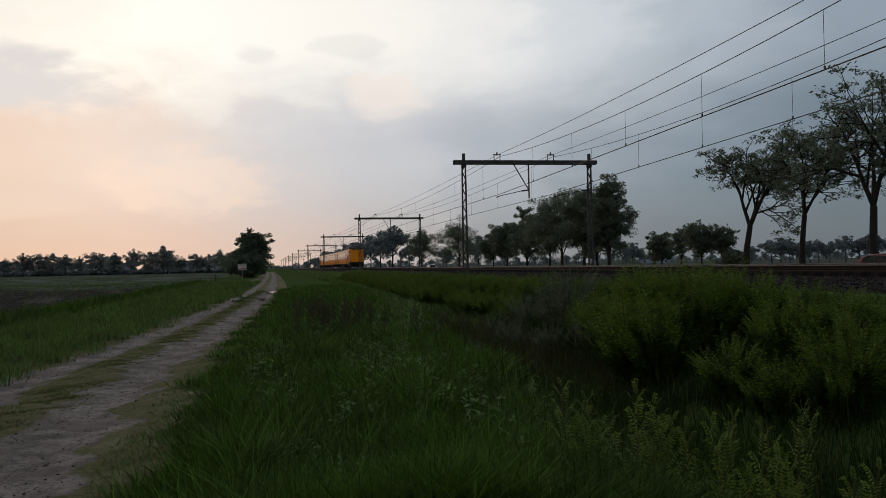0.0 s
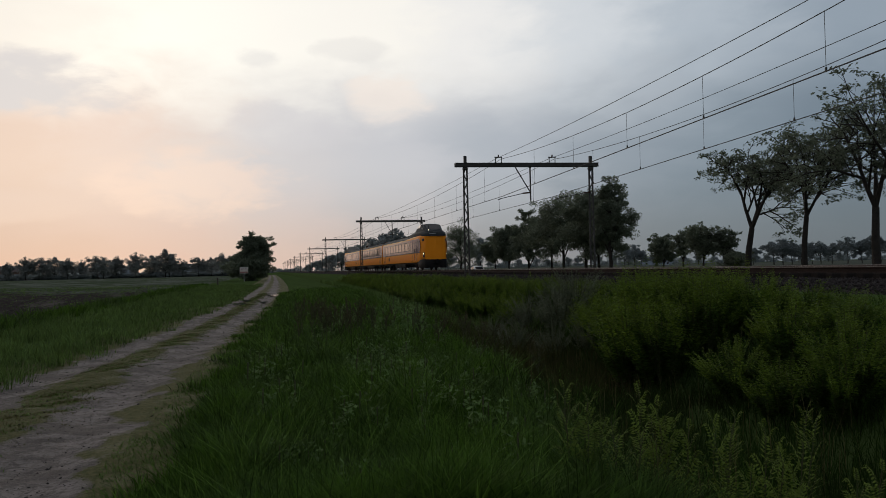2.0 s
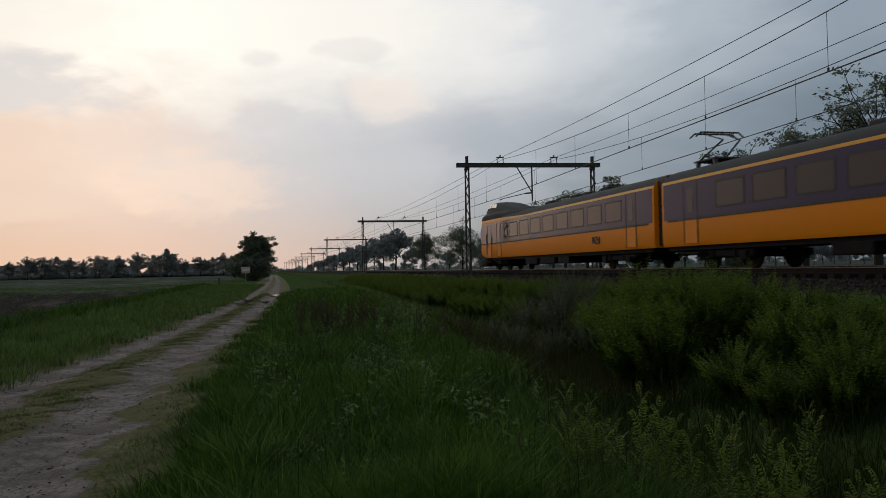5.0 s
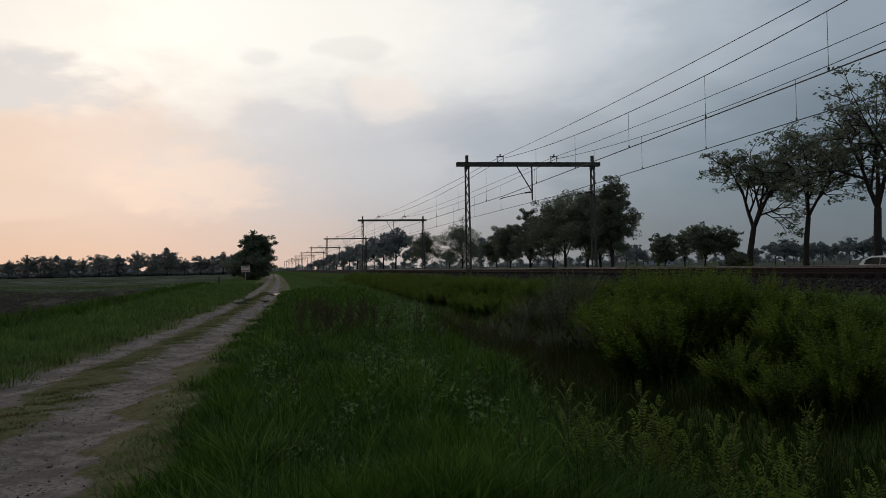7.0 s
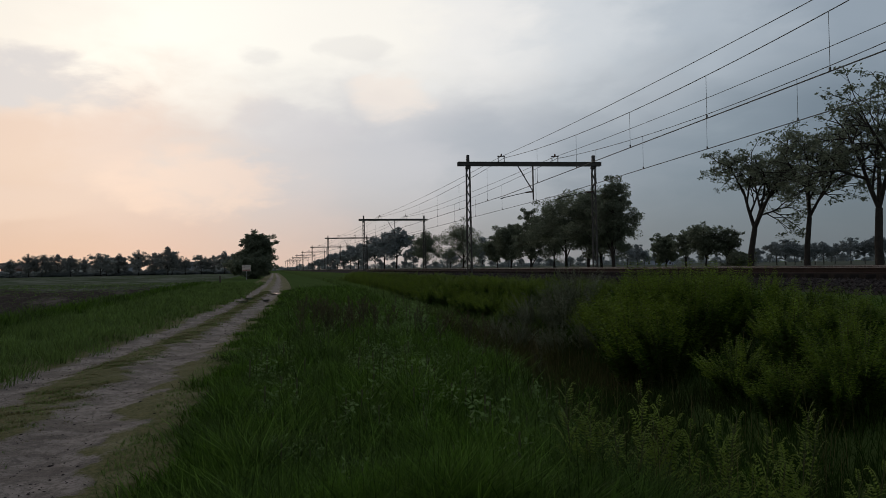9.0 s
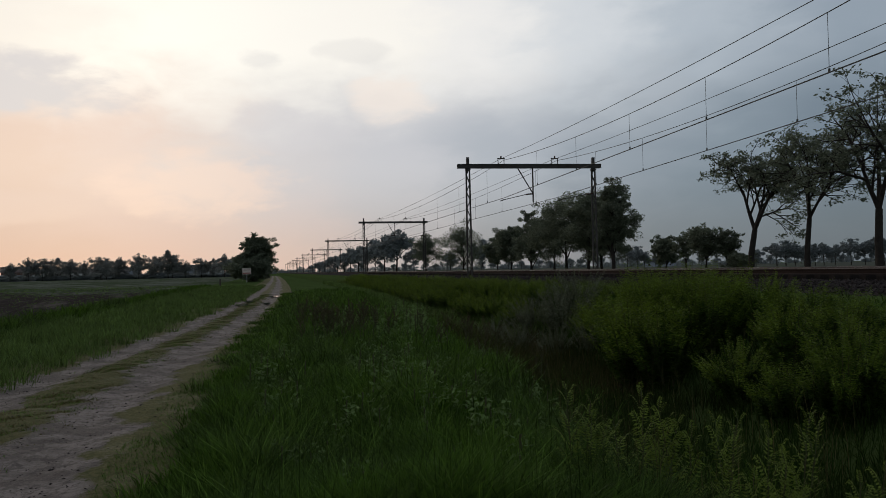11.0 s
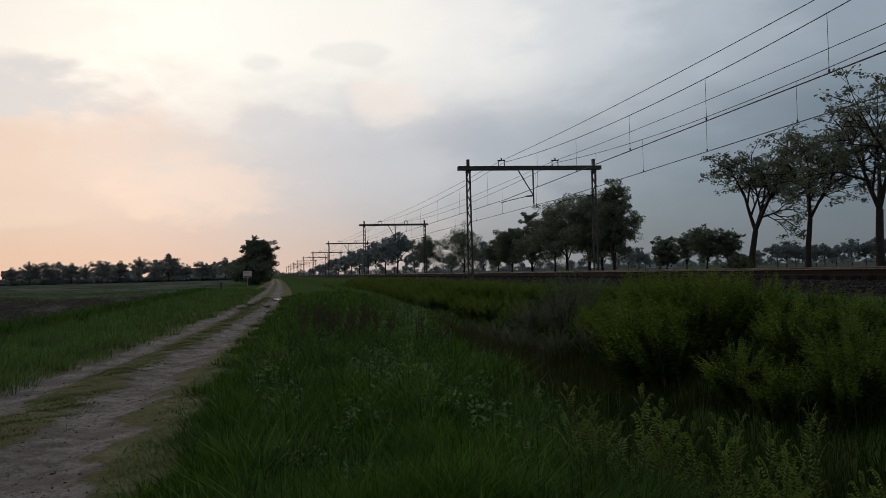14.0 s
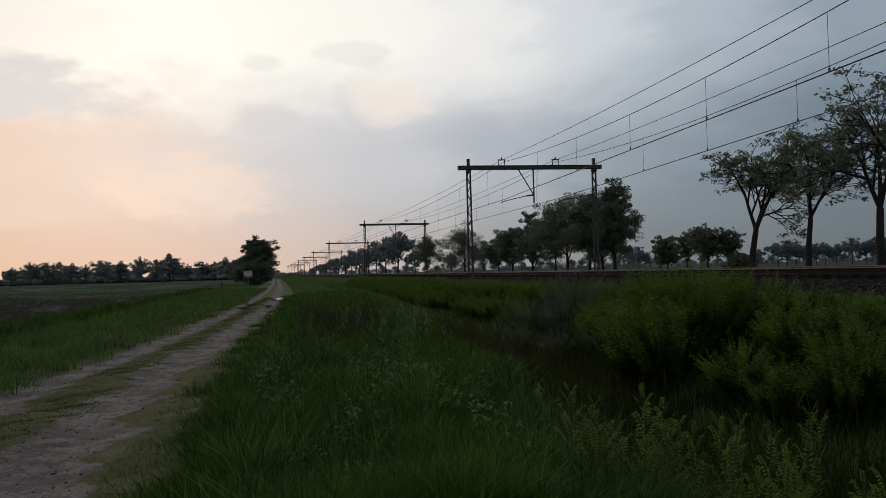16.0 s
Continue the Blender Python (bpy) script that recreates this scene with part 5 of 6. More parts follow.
mid = [
    # seed, x, lateral, height, width, bare trunk, shape, density
    (21, 1000, ROW, 11.2, 6.2, 2.6, "round", 75, 0.5), (22, 1082, ROW, 11.8, 3.9, 2.2, "round", 85, 0.9), (23, 1040, ROW, 11.0, 6.0, 2.6, "round", 80, 0.5), (34, 1062, ROW + 2, 10.4, 5.0, 2.6, "round", 75, 0.6), (35, 978, ROW + 2, 10.0, 4.6, 2.8, "round", 60, 0.5),
    (24, 937, ROW, 10.6, 3.6, 1.4, "cone", 60, 0.9), (25, 903, ROW, 8.2, 4.4, 1.8, "round", 80, 0.0), (26, 878, ROW, 6.2, 3.2, 2.0, "round", 70, 0.0),
    (27, 818, ROW, 11.3, 6.6, 2.2, "round", 50, 0.7), (28, 752, ROW, 9.6, 6.0, 3.0, "round", 70, 0.0),
    (29, 1176, ROW, 4.0, 2.1, 1.6, "round", 34, 0.0), (30, 1212, ROW, 4.5, 1.7, 1.9, "round", 9, 0.0), (31, 1248, ROW, 4.9, 2.5, 1.8, "vase", 16, 0.0), (32, 1285, ROW + 1.5, 4.4, 1.9, 1.9, "vase", 9, 0.0), (33, 1304, ROW + 0.5, 2.2, 1.9, 0.3, "round", 12, 0.0),
]
for seed, x, la, h, w, tr, shape, per, droop in mid:
    t = build_tree(seed, h * 1.07, w * 1.05, tr * 0.8, 0.07 + 0.014 * h, limbs=13, twigs=5, per=int(per * 2.2), leaf=0.115, spread=w * 0.16, droop=droop, shape=shape, label="dense leafy roadside tree with a short dark trunk", group=G)
    t.matrix_basis = stand(t, x, la)

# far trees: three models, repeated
model = [build_tree(41 + k, 10.6, 6.6 + 0.6 * k, 0.9, 0.2, limbs=16, twigs=5, per=56, leaf=0.27, spread=1.0, sub=1, leafmat="leaf_hazed", label="distant round-crowned tree at the field's edge, leaves greyed for haze") for k in range(4)]
hazy = [build_tree(51 + k, 9.6, 6.0 + 0.8 * k, 2.6, 0.22, limbs=12, twigs=4, per=30, leaf=0.38, spread=0.95, sub=1, leafmat="hazewood", label="distant round-crowned tree with haze put into its leaf colour") for k in range(3)]
spots = []
haze_spots = []
for x, la, s in ((700, ROW, 1.3), (678, ROW, 1.3), (662, ROW, 1.2), (648, ROW + 2, 1.15), (632, ROW, 1.2), (618, ROW, 1.15), (607, ROW + 3, 1.1), (595, ROW, 1.0), (583, ROW, 1.0), (572, ROW, 0.9), (563, ROW, 0.9), (555, ROW, 0.8), (548, ROW, 0.75), (730, ROW + 4, 0.75), (852, ROW + 6, 0.72), (795, ROW + 10, 0.6)):
    haze_spots.append((la, lateral_y(x - VX, la), s * 1.1))
rnd = random.Random(5)


def bearing(x, dist):
    """Point at a distance, on the bearing of x."""
    a = radians(12.5) + math.atan((x - 784) / 1394.0)
    return dist * math.sin(a), dist * math.cos(a)


for x, tall in ((15, 8), (48, 10), (72, 10.4), (100, 10.2), (122, 9.6), (147, 8.6), (176, 10.4), (186, 9.4), (208, 10.4), (243, 11.4), (272, 10.8), (295, 12.6), (302, 10.5), (326, 7.5), (354, 9.6), (376, 8.8), (395, 10.6), (410, 9)):
    bx, by = bearing(x, 400 + rnd.uniform(-15, 15))
    spots.append((bx, by, tall / 10.0))
# Unseen trees, added left of the view to darken the train side's reflections.
for k in range(48):
    a = -20 - k * 1.35
    d = 400 + rnd.uniform(-15, 15)
    spots.append((d * math.sin(radians(a)), d * math.cos(radians(a)), rnd.uniform(0.85, 1.15)))
for x, tall, dist in ((1108, 9, 330), (1125, 10, 340), (1138, 7, 340), (1372, 9, 300), (1388, 9.5, 300), (1404, 9, 305), (1421, 8, 300), (1440, 8, 300), (1455, 8.5, 300), (1475, 8, 305), (1503, 9.5, 300), (1528, 8.5, 300), (1546, 10, 300), (1562, 9, 300), (1590, 9, 300), (1335, 7, 310)):
    bx, by = bearing(x, dist)
    haze_spots.append((bx, by, tall / 10.0))
for k in range(40):
    x = 560 + k * 26 + rnd.uniform(-9, 9)
    bx, by = bearing(x, 620 + rnd.uniform(-60, 90))
    haze_spots.append((bx, by, rnd.uniform(0.6, 1.0)))
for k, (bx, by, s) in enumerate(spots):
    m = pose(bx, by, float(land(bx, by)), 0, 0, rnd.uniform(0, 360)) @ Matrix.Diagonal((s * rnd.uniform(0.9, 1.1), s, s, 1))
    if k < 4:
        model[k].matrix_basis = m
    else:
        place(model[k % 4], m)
for k, (bx, by, s) in enumerate(haze_spots):
    m = pose(bx, by, float(land(bx, by)), 0, 0, rnd.uniform(0, 360)) @ Matrix.Diagonal((s * rnd.uniform(0.9, 1.2), s, s, 1))
    if k < 3:
        hazy[k].matrix_basis = m
    else:
        place(hazy[k % 3], m)

hedge_model = build_tree(71, 3.2, 7.5, 0.2, 0.08, limbs=10, twigs=4, per=22, leaf=0.45, spread=0.9, sub=1, leafmat="hazewood", label="low distant hedge shrub under the trees, leaves greyed for haze", group="distant hedge")
# From k = 46 on, unseen hedge added for the train side's reflections.
for k in range(94):
    a = -2.6 - (k * 0.4 if k < 46 else 18.4 + (k - 46) * 1.35)
    d = 415 + rnd.uniform(-6, 10)
    bx, by = d * math.sin(radians(a)), d * math.cos(radians(a))
    s = rnd.uniform(0.8, 1.3)
    m = pose(bx, by, float(land(bx, by)), 0, 0, rnd.uniform(0, 360)) @ Matrix.Diagonal((s * 1.5, s * 1.2, s * 0.6, 1))
    if k:
        place(hedge_model, m)
    else:
        hedge_model.matrix_basis = m

# woodland at the horizon
def far_woods():
    rng = np.random.default_rng(9)
    cs, sp = [], []
    for k in range(900):
        a = rng.uniform(-60, 75)
        d = rng.uniform(950, 1300)
        tall = (5 + 4 * (0.5 + 0.5 * math.sin(a * 0.9) * math.cos(a * 2.3 + 1))) * rng.uniform(0.6, 1.1)
        cs.append((d * math.sin(radians(a)), d * math.cos(radians(a)), tall * 0.5))
        sp.append(tall * 0.75)
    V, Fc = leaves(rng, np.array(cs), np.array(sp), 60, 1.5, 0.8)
    tagged(new("far_woods", raw_mesh("far_woods", V, Fc, M["hazewood"])), "grey-green belt of woods at the horizon, haze put into its colour", "woodland", kind="stuff")


far_woods()

# tree and shrub beside the end of the dirt track
t = build_tree(61, 10.0, 5.2, 0.6, 0.25, limbs=24, twigs=6, per=100, leaf=0.2, spread=0.8, label="dense round tree beside the dirt track")
bx, by = bearing(452, 158)
t.matrix_basis = pose(bx, by, 0)
t2 = build_tree(62, 4.8, 7.0, 0.2, 0.16, limbs=18, twigs=6, per=80, leaf=0.2, spread=0.9, label="low dense shrub under a tree")
bx, by = bearing(437, 156)
t2.matrix_basis = pose(bx, by, 0)

# sign on a post beside the track's end
bx, by = bearing(434, 150)
sg = empty("notice_board", pose(bx, by, 0, 0, 0, -12))
tagged(sg, "white and red notice board on a thin post", "sign")
part("board", B(-0.78, 0.78, -0.02, 0.02, 1.5, 2.65, bevel=0.01), M["signwhite"], sg)
part("red_panel", B(-0.7, 0.7, -0.03, -0.02, 1.62, 1.8), M["signred"], sg, "red panel with unreadable lines")
for z in (2.45, 2.25):
    part("text_bar", B(-0.6, 0.6, -0.028, -0.02, z, z + 0.07), M["trim"], sg)
for x in (-0.0,):
    part("post", B(x - 0.04, x + 0.04, 0.02, 0.1, -0.3, 2.6), M["metal"], sg)
for x, d in ((387, 118), (178, 330)):
    bx, by = bearing(x, d)
    tagged(part("field_post", B(-0.12, 0.12, -0.12, 0.12, -0.2, 0.95, bevel=0.02), M["post"]), "short dark wooden post at the field's edge", "post").matrix_basis = pose(bx, by, 0)


# ---------------------------------------------------------------- far buildings
def house(x, dist, w, h, wall, roofh, label, windows=3):
    bx, by = bearing(x, dist)
    g = empty("farm_building", pose(bx, by, 0, 0, 0, -math.degrees(math.atan2(bx, by))))
    tagged(g, label, "building")
    wl = part("wall", B(-w / 2, w / 2, -4, 4, -0.2, h), wall, g)
    bm = bmesh.new()
    a = [bm.verts.new(p) for p in ((-w / 2 - 0.4, -4.4, h), (w / 2 + 0.4, -4.4, h), (w / 2 + 0.4, 4.4, h), (-w / 2 - 0.4, 4.4, h), (-w / 2 - 0.4, 0, h + roofh), (w / 2 + 0.4, 0, h + roofh))]
    for f in ((0, 1, 5, 4), (2, 3, 4, 5), (1, 2, 5), (3, 0, 4), (3, 2, 1, 0)):
        bm.faces.new([a[i] for i in f])
    part("roof", bm, M["tile"] if wall != M["barn"] else M["roof"], g)
    for k in range(windows):
        xk = -w / 2 + (k + 0.5) * w / windows
        wn = part("window", B(xk - 0.7, xk + 0.7, -4.05, -3.9, 1.0, 2.4), M["glass"], g)
        part("window_frame", B(xk - 0.8, xk + 0.8, -4.03, -3.95, 2.4, 2.5), M["plaster"], wn)


for a in ((112, 455, 16, 4.2, M["plaster"], 2.2, "white low farmhouse behind distant trees", 5), (140, 470, 14, 3.6, M["plaster"], 2.0, "white low farmhouse behind distant trees", 4), (192, 460, 14, 4, M["plaster"], 2.5, "white low farmhouse behind distant trees", 4),
          (218, 470, 16, 4.4, M["barn"], 2.0, "grey-blue barn behind distant trees", 3), (318, 470, 14, 5.0, M["plaster"], 2.0, "white barn behind distant trees", 2), (335, 460, 15, 4.5, M["barn"], 2.5, "grey-blue barn behind distant trees", 3), (368, 470, 14, 4.5, M["plaster"], 2.5, "white farmhouse behind distant trees", 4),
          (30, 470, 16, 4.5, M["brick"], 3, "brown brick farmhouse behind distant trees", 4), (1165, 700, 26, 4, M["barn"], 3, "pale distant barn at the horizon", 3)):
    house(*a)


# ---------------------------------------------------------------- shrubs along the ditch
def shoot_bush(seed, height, width, stems, leafmat, label, leaf=0.085, pairs=24, cat="shrub"):
    """Upright plume-like shoots fanning out of one root, each with narrow leaves up its length."""
    rng = np.random.default_rng(seed)
    b = empty("shrub")
    tagged(b, label, cat, "shrubs along the ditch")
    # a few boughs, each carrying a tuft of shoots
    nb = 9
    ba = np.arange(nb) * 2.4 + rng.random(nb) * 0.6
    br = width * 0.5 * np.sqrt((np.arange(nb) + 0.4) / nb)
    k = rng.integers(0, nb, stems)
    root = np.stack([np.cos(ba[k]) * br[k] * 0.35, np.sin(ba[k]) * br[k] * 0.35, np.full(stems, -0.1)], -1)
    ho = height * (1.02 - 0.42 * (br[k] / (width * 0.5)) ** 2) * rng.uniform(0.62, 1.05, stems)
    tip = np.stack([np.cos(ba[k]) * br[k] + rng.normal(0, 0.15, stems) * width * 0.5, np.sin(ba[k]) * br[k] + rng.normal(0, 0.15, stems) * width * 0.5, ho], -1)
    us = np.linspace(0, 1, 6)
    bow = np.stack([np.cos(ba[k]), np.sin(ba[k]), -0.35 + 0 * ba[k]], -1) * (rng.uniform(0.0, 0.2, stems) * ho)[:, None]

    def along(u):
        return root + (tip - root) * u[:, None] ** np.array([1.3, 1.3, 0.95]) + bow * (u ** 3)[:, None]
    SV, SF = [], []
    side = np.stack([-np.sin(ba[k]), np.cos(ba[k]), 0 * ba[k]], -1)
    for i in range(5):
        p, q = along(np.full(stems, us[i])), along(np.full(stems, us[i + 1]))
        wa, wb = 0.009 * (1.15 - us[i]), 0.009 * (1.15 - us[i + 1])
        SV.append(np.stack([p - side * wa, p + side * wa, q + side * wb, q - side * wb], 1))
    SV = np.concatenate(SV).reshape(-1, 3)
    SF = np.arange(len(SV)).reshape(-1, 4)
    V = []
    # leaves stand in two ranks along each shoot, like a feather
    plane = rng.random(stems) * np.pi
    rank = np.stack([np.cos(plane), np.sin(plane), 0 * plane], -1)
    for j in range(pairs):
        u = 0.25 + 0.75 * (j + rng.random(stems) * 0.4) / pairs
        c = along(u)
        for s in (-1, 1):
            d = rank * s + np.stack([rng.normal(0, 0.2, stems), rng.normal(0, 0.2, stems), rng.uniform(0.25, 0.8, stems)], -1)
            d /= np.linalg.norm(d, axis=1, keepdims=True)
            t = np.cross(d, np.stack([rng.normal(0, 0.5, stems), rng.normal(0, 0.5, stems), np.ones(stems)], -1))
            t /= np.linalg.norm(t, axis=1, keepdims=True)
            ln = (leaf * 1.9 * rng.uniform(0.75, 1.2, stems) * (1.25 - 0.8 * u))[:, None]
            V.append(np.stack([c, c + d * ln * 0.5 + t * ln * 0.15, c + d * ln + np.array([0, 0, -0.22]) * ln, c + d * ln * 0.5 - t * ln * 0.15], 1))
    # With leaf_bush the top light is coloured in: lower leaves dark, upper light.
    lower_leaves, young = np.concatenate(V[:int(len(V) * 0.62)]).reshape(-1, 3), np.concatenate(V[int(len(V) * 0.62):]).reshape(-1, 3)
    st = tagged(new("stem_mass", raw_mesh("stem_mass", SV, SF, M["stem"])), kind="stuff")
    st.parent = b
    for nm_, V, mm in (("foliage", lower_leaves, leafmat), ("young_foliage", young, "leaf_lit_top" if leafmat == "leaf_bush" else leafmat)):
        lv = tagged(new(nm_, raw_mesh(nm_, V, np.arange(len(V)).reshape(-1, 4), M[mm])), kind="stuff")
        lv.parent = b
    return b


bush_models = [shoot_bush(100 + k, 1.8, 1.6, 90, "leaf_bush", "bushy yellow-green shrub with upright leafy shoots", 0.076, 27) for k in range(4)]
grey_model = shoot_bush(120, 2.0, 2.2, 90, "leaf_grey", "grey-green willow shrub with fine leaves", 0.06, 30)
rnd = random.Random(8)
placed = []


def top_line(y):
    """Height of the shrubs' tops above the land datum along the ditch."""
    return float(np.interp(y, [6, 9, 11, 13, 15, 17, 19, 22, 26, 45, 120], [1.1, 1.2, 1.3, 1.56, 1.78, 1.86, 1.66, 1.38, 1.32, 1.28, 1.25]))


y = 6.5
while y < 118:
    # a clump of shrubs, then a dark gap
    e = float(ditch_edge(y))
    foot = min(e + 6.5, 12.0)
    near = 3.7 - min(1.2, max(0.0, (y - 25) / 25)) + rnd.uniform(-0.3, 0.5)
    for r in range(4):
        x = e + near + (foot + 0.6 - e - near) * (r + rnd.uniform(0.1, 0.6)) / 4
        if not (abs(y - 22.3) < 2.2 and x < 10.4):
            placed.append((x, y + rnd.uniform(-0.35, 0.35), r))
            if rnd.random() < 0.6:
                placed.append((x + rnd.uniform(-0.3, 0.3), y + rnd.uniform(0.4, 0.8), r))
    y += rnd.uniform(1.9, 2.8) + y * 0.006
used = 0
for x, y, r in placed:
    z = float(land(x, y))
    h = top_line(y) - z + rnd.uniform(-0.35, 0.15) - (0.4 if r == 0 else 0.0)
    h = max(0.8, min(h, 2.6))
    s = h / 1.75
    w = max(0.75, s * rnd.uniform(0.85, 1.1))
    m = pose(x, y, z, rnd.uniform(-4, 4), rnd.uniform(-10, 2), rnd.uniform(0, 360)) @ Matrix.Diagonal((w, w, s, 1))
    if used < 4:
        bush_models[used].matrix_basis = m
    else:
        place(bush_models[used % 4], m)
    used += 1
greys = [(8.6, 22.5, 1.0), (9.6, 23.6, 1.0), (8.4, 24.6, 0.85), (7.3, 19.6, 0.62), (6.9, 21.8, 0.6), (7.9, 18.6, 0.6), (7.0, 24.4, 0.6), (9.0, 17.4, 0.5)]
for k, (x, y, s) in enumerate(greys):
    m = pose(x, y, float(land(x, y)), 0, 0, 50 * k) @ Matrix.Diagonal((s, s, s, 1))
    if k == 0:
        grey_model.matrix_basis = m
    else:
        place(grey_model, m)


# ---------------------------------------------------------------- tall feathery weeds by the ditch
def feather_weed(seed, height, stems):
    """Stems with arching compound leaves of many small leaflets."""
    rng = np.random.default_rng(seed)
    b = empty("weed")
    tagged(b, "tall feathery light green weed at the ditch's edge", "weed", "feathery weeds")
    V, Fc, SV, SF = [], [], [], []

    def ribbon(pts, w0, w1):
        for i in range(len(pts) - 1):
            d = pts[i + 1] - pts[i]
            sd = np.cross(d, [0.3, 1, 0.2])
            sd /= np.linalg.norm(sd) + 1e-9
            wa, wb = w0 + (w1 - w0) * i / len(pts), w0 + (w1 - w0) * (i + 1) / len(pts)
            n0 = len(SV)
            SV.extend([pts[i] - sd * wa, pts[i] + sd * wa, pts[i + 1] + sd * wb, pts[i + 1] - sd * wb])
            SF.append([n0, n0 + 1, n0 + 2, n0 + 3])

    for k in range(stems):
        a = rng.random() * 6.28
        foot = np.array([np.cos(a) * 0.1, np.sin(a) * 0.1, -0.15]) * 1.0
        h = height * rng.uniform(0.72, 1.0) if k else height
        lean = np.array([np.cos(a), np.sin(a), 0]) * rng.uniform(0.04, 0.22) * h
        us = np.linspace(0, 1, 8)
        stem = foot + np.array([0, 0, 1.0]) * (h + 0.15) * us[:, None] + lean * (us ** 2)[:, None]
        ribbon(stem, 0.008, 0.003)
        nl = 20
        for j in range(nl):
            u = 0.12 + 0.88 * j / (nl - 1)
            c = foot + np.array([0, 0, 1.0]) * (h + 0.15) * u + lean * u ** 2
            phi = j * 2.4 + rng.random() * 0.5
            ln = (0.06 + 0.2 * np.sin(np.pi * min(1, (1.06 - u) * 0.9)) ** 0.8) * rng.uniform(0.8, 1.15)
            dr = np.array([np.cos(phi), np.sin(phi), 0.0])
            up = np.array([0, 0, 1.0])
            m = 11
            vs = np.linspace(0, 1, m)
            leaf = c + dr * ln * (0.7 * vs)[:, None] + up * (ln * (1.25 * vs - 0.65 * vs ** 3))[:, None]
            ribbon(leaf, 0.003, 0.001)
            tn = np.array([-np.sin(phi), np.cos(phi), 0.0])
            for i in range(1, m):
                q = (ln * 0.26 + 0.012) * (1.08 - 0.75 * vs[i]) * min(1.0, 0.55 + 2 * vs[i])
                for s in (-1, 1):
                    d = tn * s * 0.85 + dr * 0.4 + up * (s * 0.35 * np.cos(j * 1.7) + rng.uniform(0.0, 0.3))
                    e = leaf[i] + d * q
                    mid_ = leaf[i] + d * q * 0.5
                    ww = (dr * 0.8 + up * 0.45) * q * 0.2
                    n0 = len(V)
                    V.extend([leaf[i], mid_ + ww, e, mid_ - ww])
                    Fc.append([n0, n0 + 1, n0 + 2, n0 + 3])
    st = new("stalk", raw_mesh("stalk", SV, SF, M["stem"]))
    st.parent = b
    lv = new("leaf_fronds", raw_mesh("leaf_fronds", V, Fc, M["leaf_weed"]))
    lv.parent = b
    return b


def on_ray(x, y, dist):
    """A point dist metres ahead along the line, on the sight line of (x, y) as given by the aim at rest."""
    m = aim(12.5, 1.33, 1.07).to_3x3()
    d = m @ Vector(((x - 784) / 1394.0, (441 - y) / 1394.0, -1))
    k = dist / d.y
    return Vector((0, 0, EYE)) + d * k


weed_models = {}
for k, (x, y, d) in enumerate(((1012, 680, 5.7), (1036, 738, 5.4), (1132, 684, 5.6), (1106, 748, 5.3), (1164, 748, 5.5), (1208, 718, 5.5), (1262, 742, 5.4), (1298, 744, 5.3), (1346, 764, 5.2), (1393, 734, 5.3), (1424, 800, 5.1), (1512, 826, 4.7))):
    p = on_ray(x, y, d)
    z = float(land(p.x, p.y))
    h = p.z - z
    key = k % 5
    if key not in weed_models:
        w = feather_weed(200 + k, 1.0, 2)
        weed_models[key] = w
        w.matrix_basis = pose(p.x, p.y, z, 0, 0, 60 * k) @ Matrix.Diagonal((0.78, 0.78, h, 1))
    else:
        place(weed_models[key], pose(p.x, p.y, z, 0, 0, 60 * k) @ Matrix.Diagonal((0.78, 0.78, h, 1)))


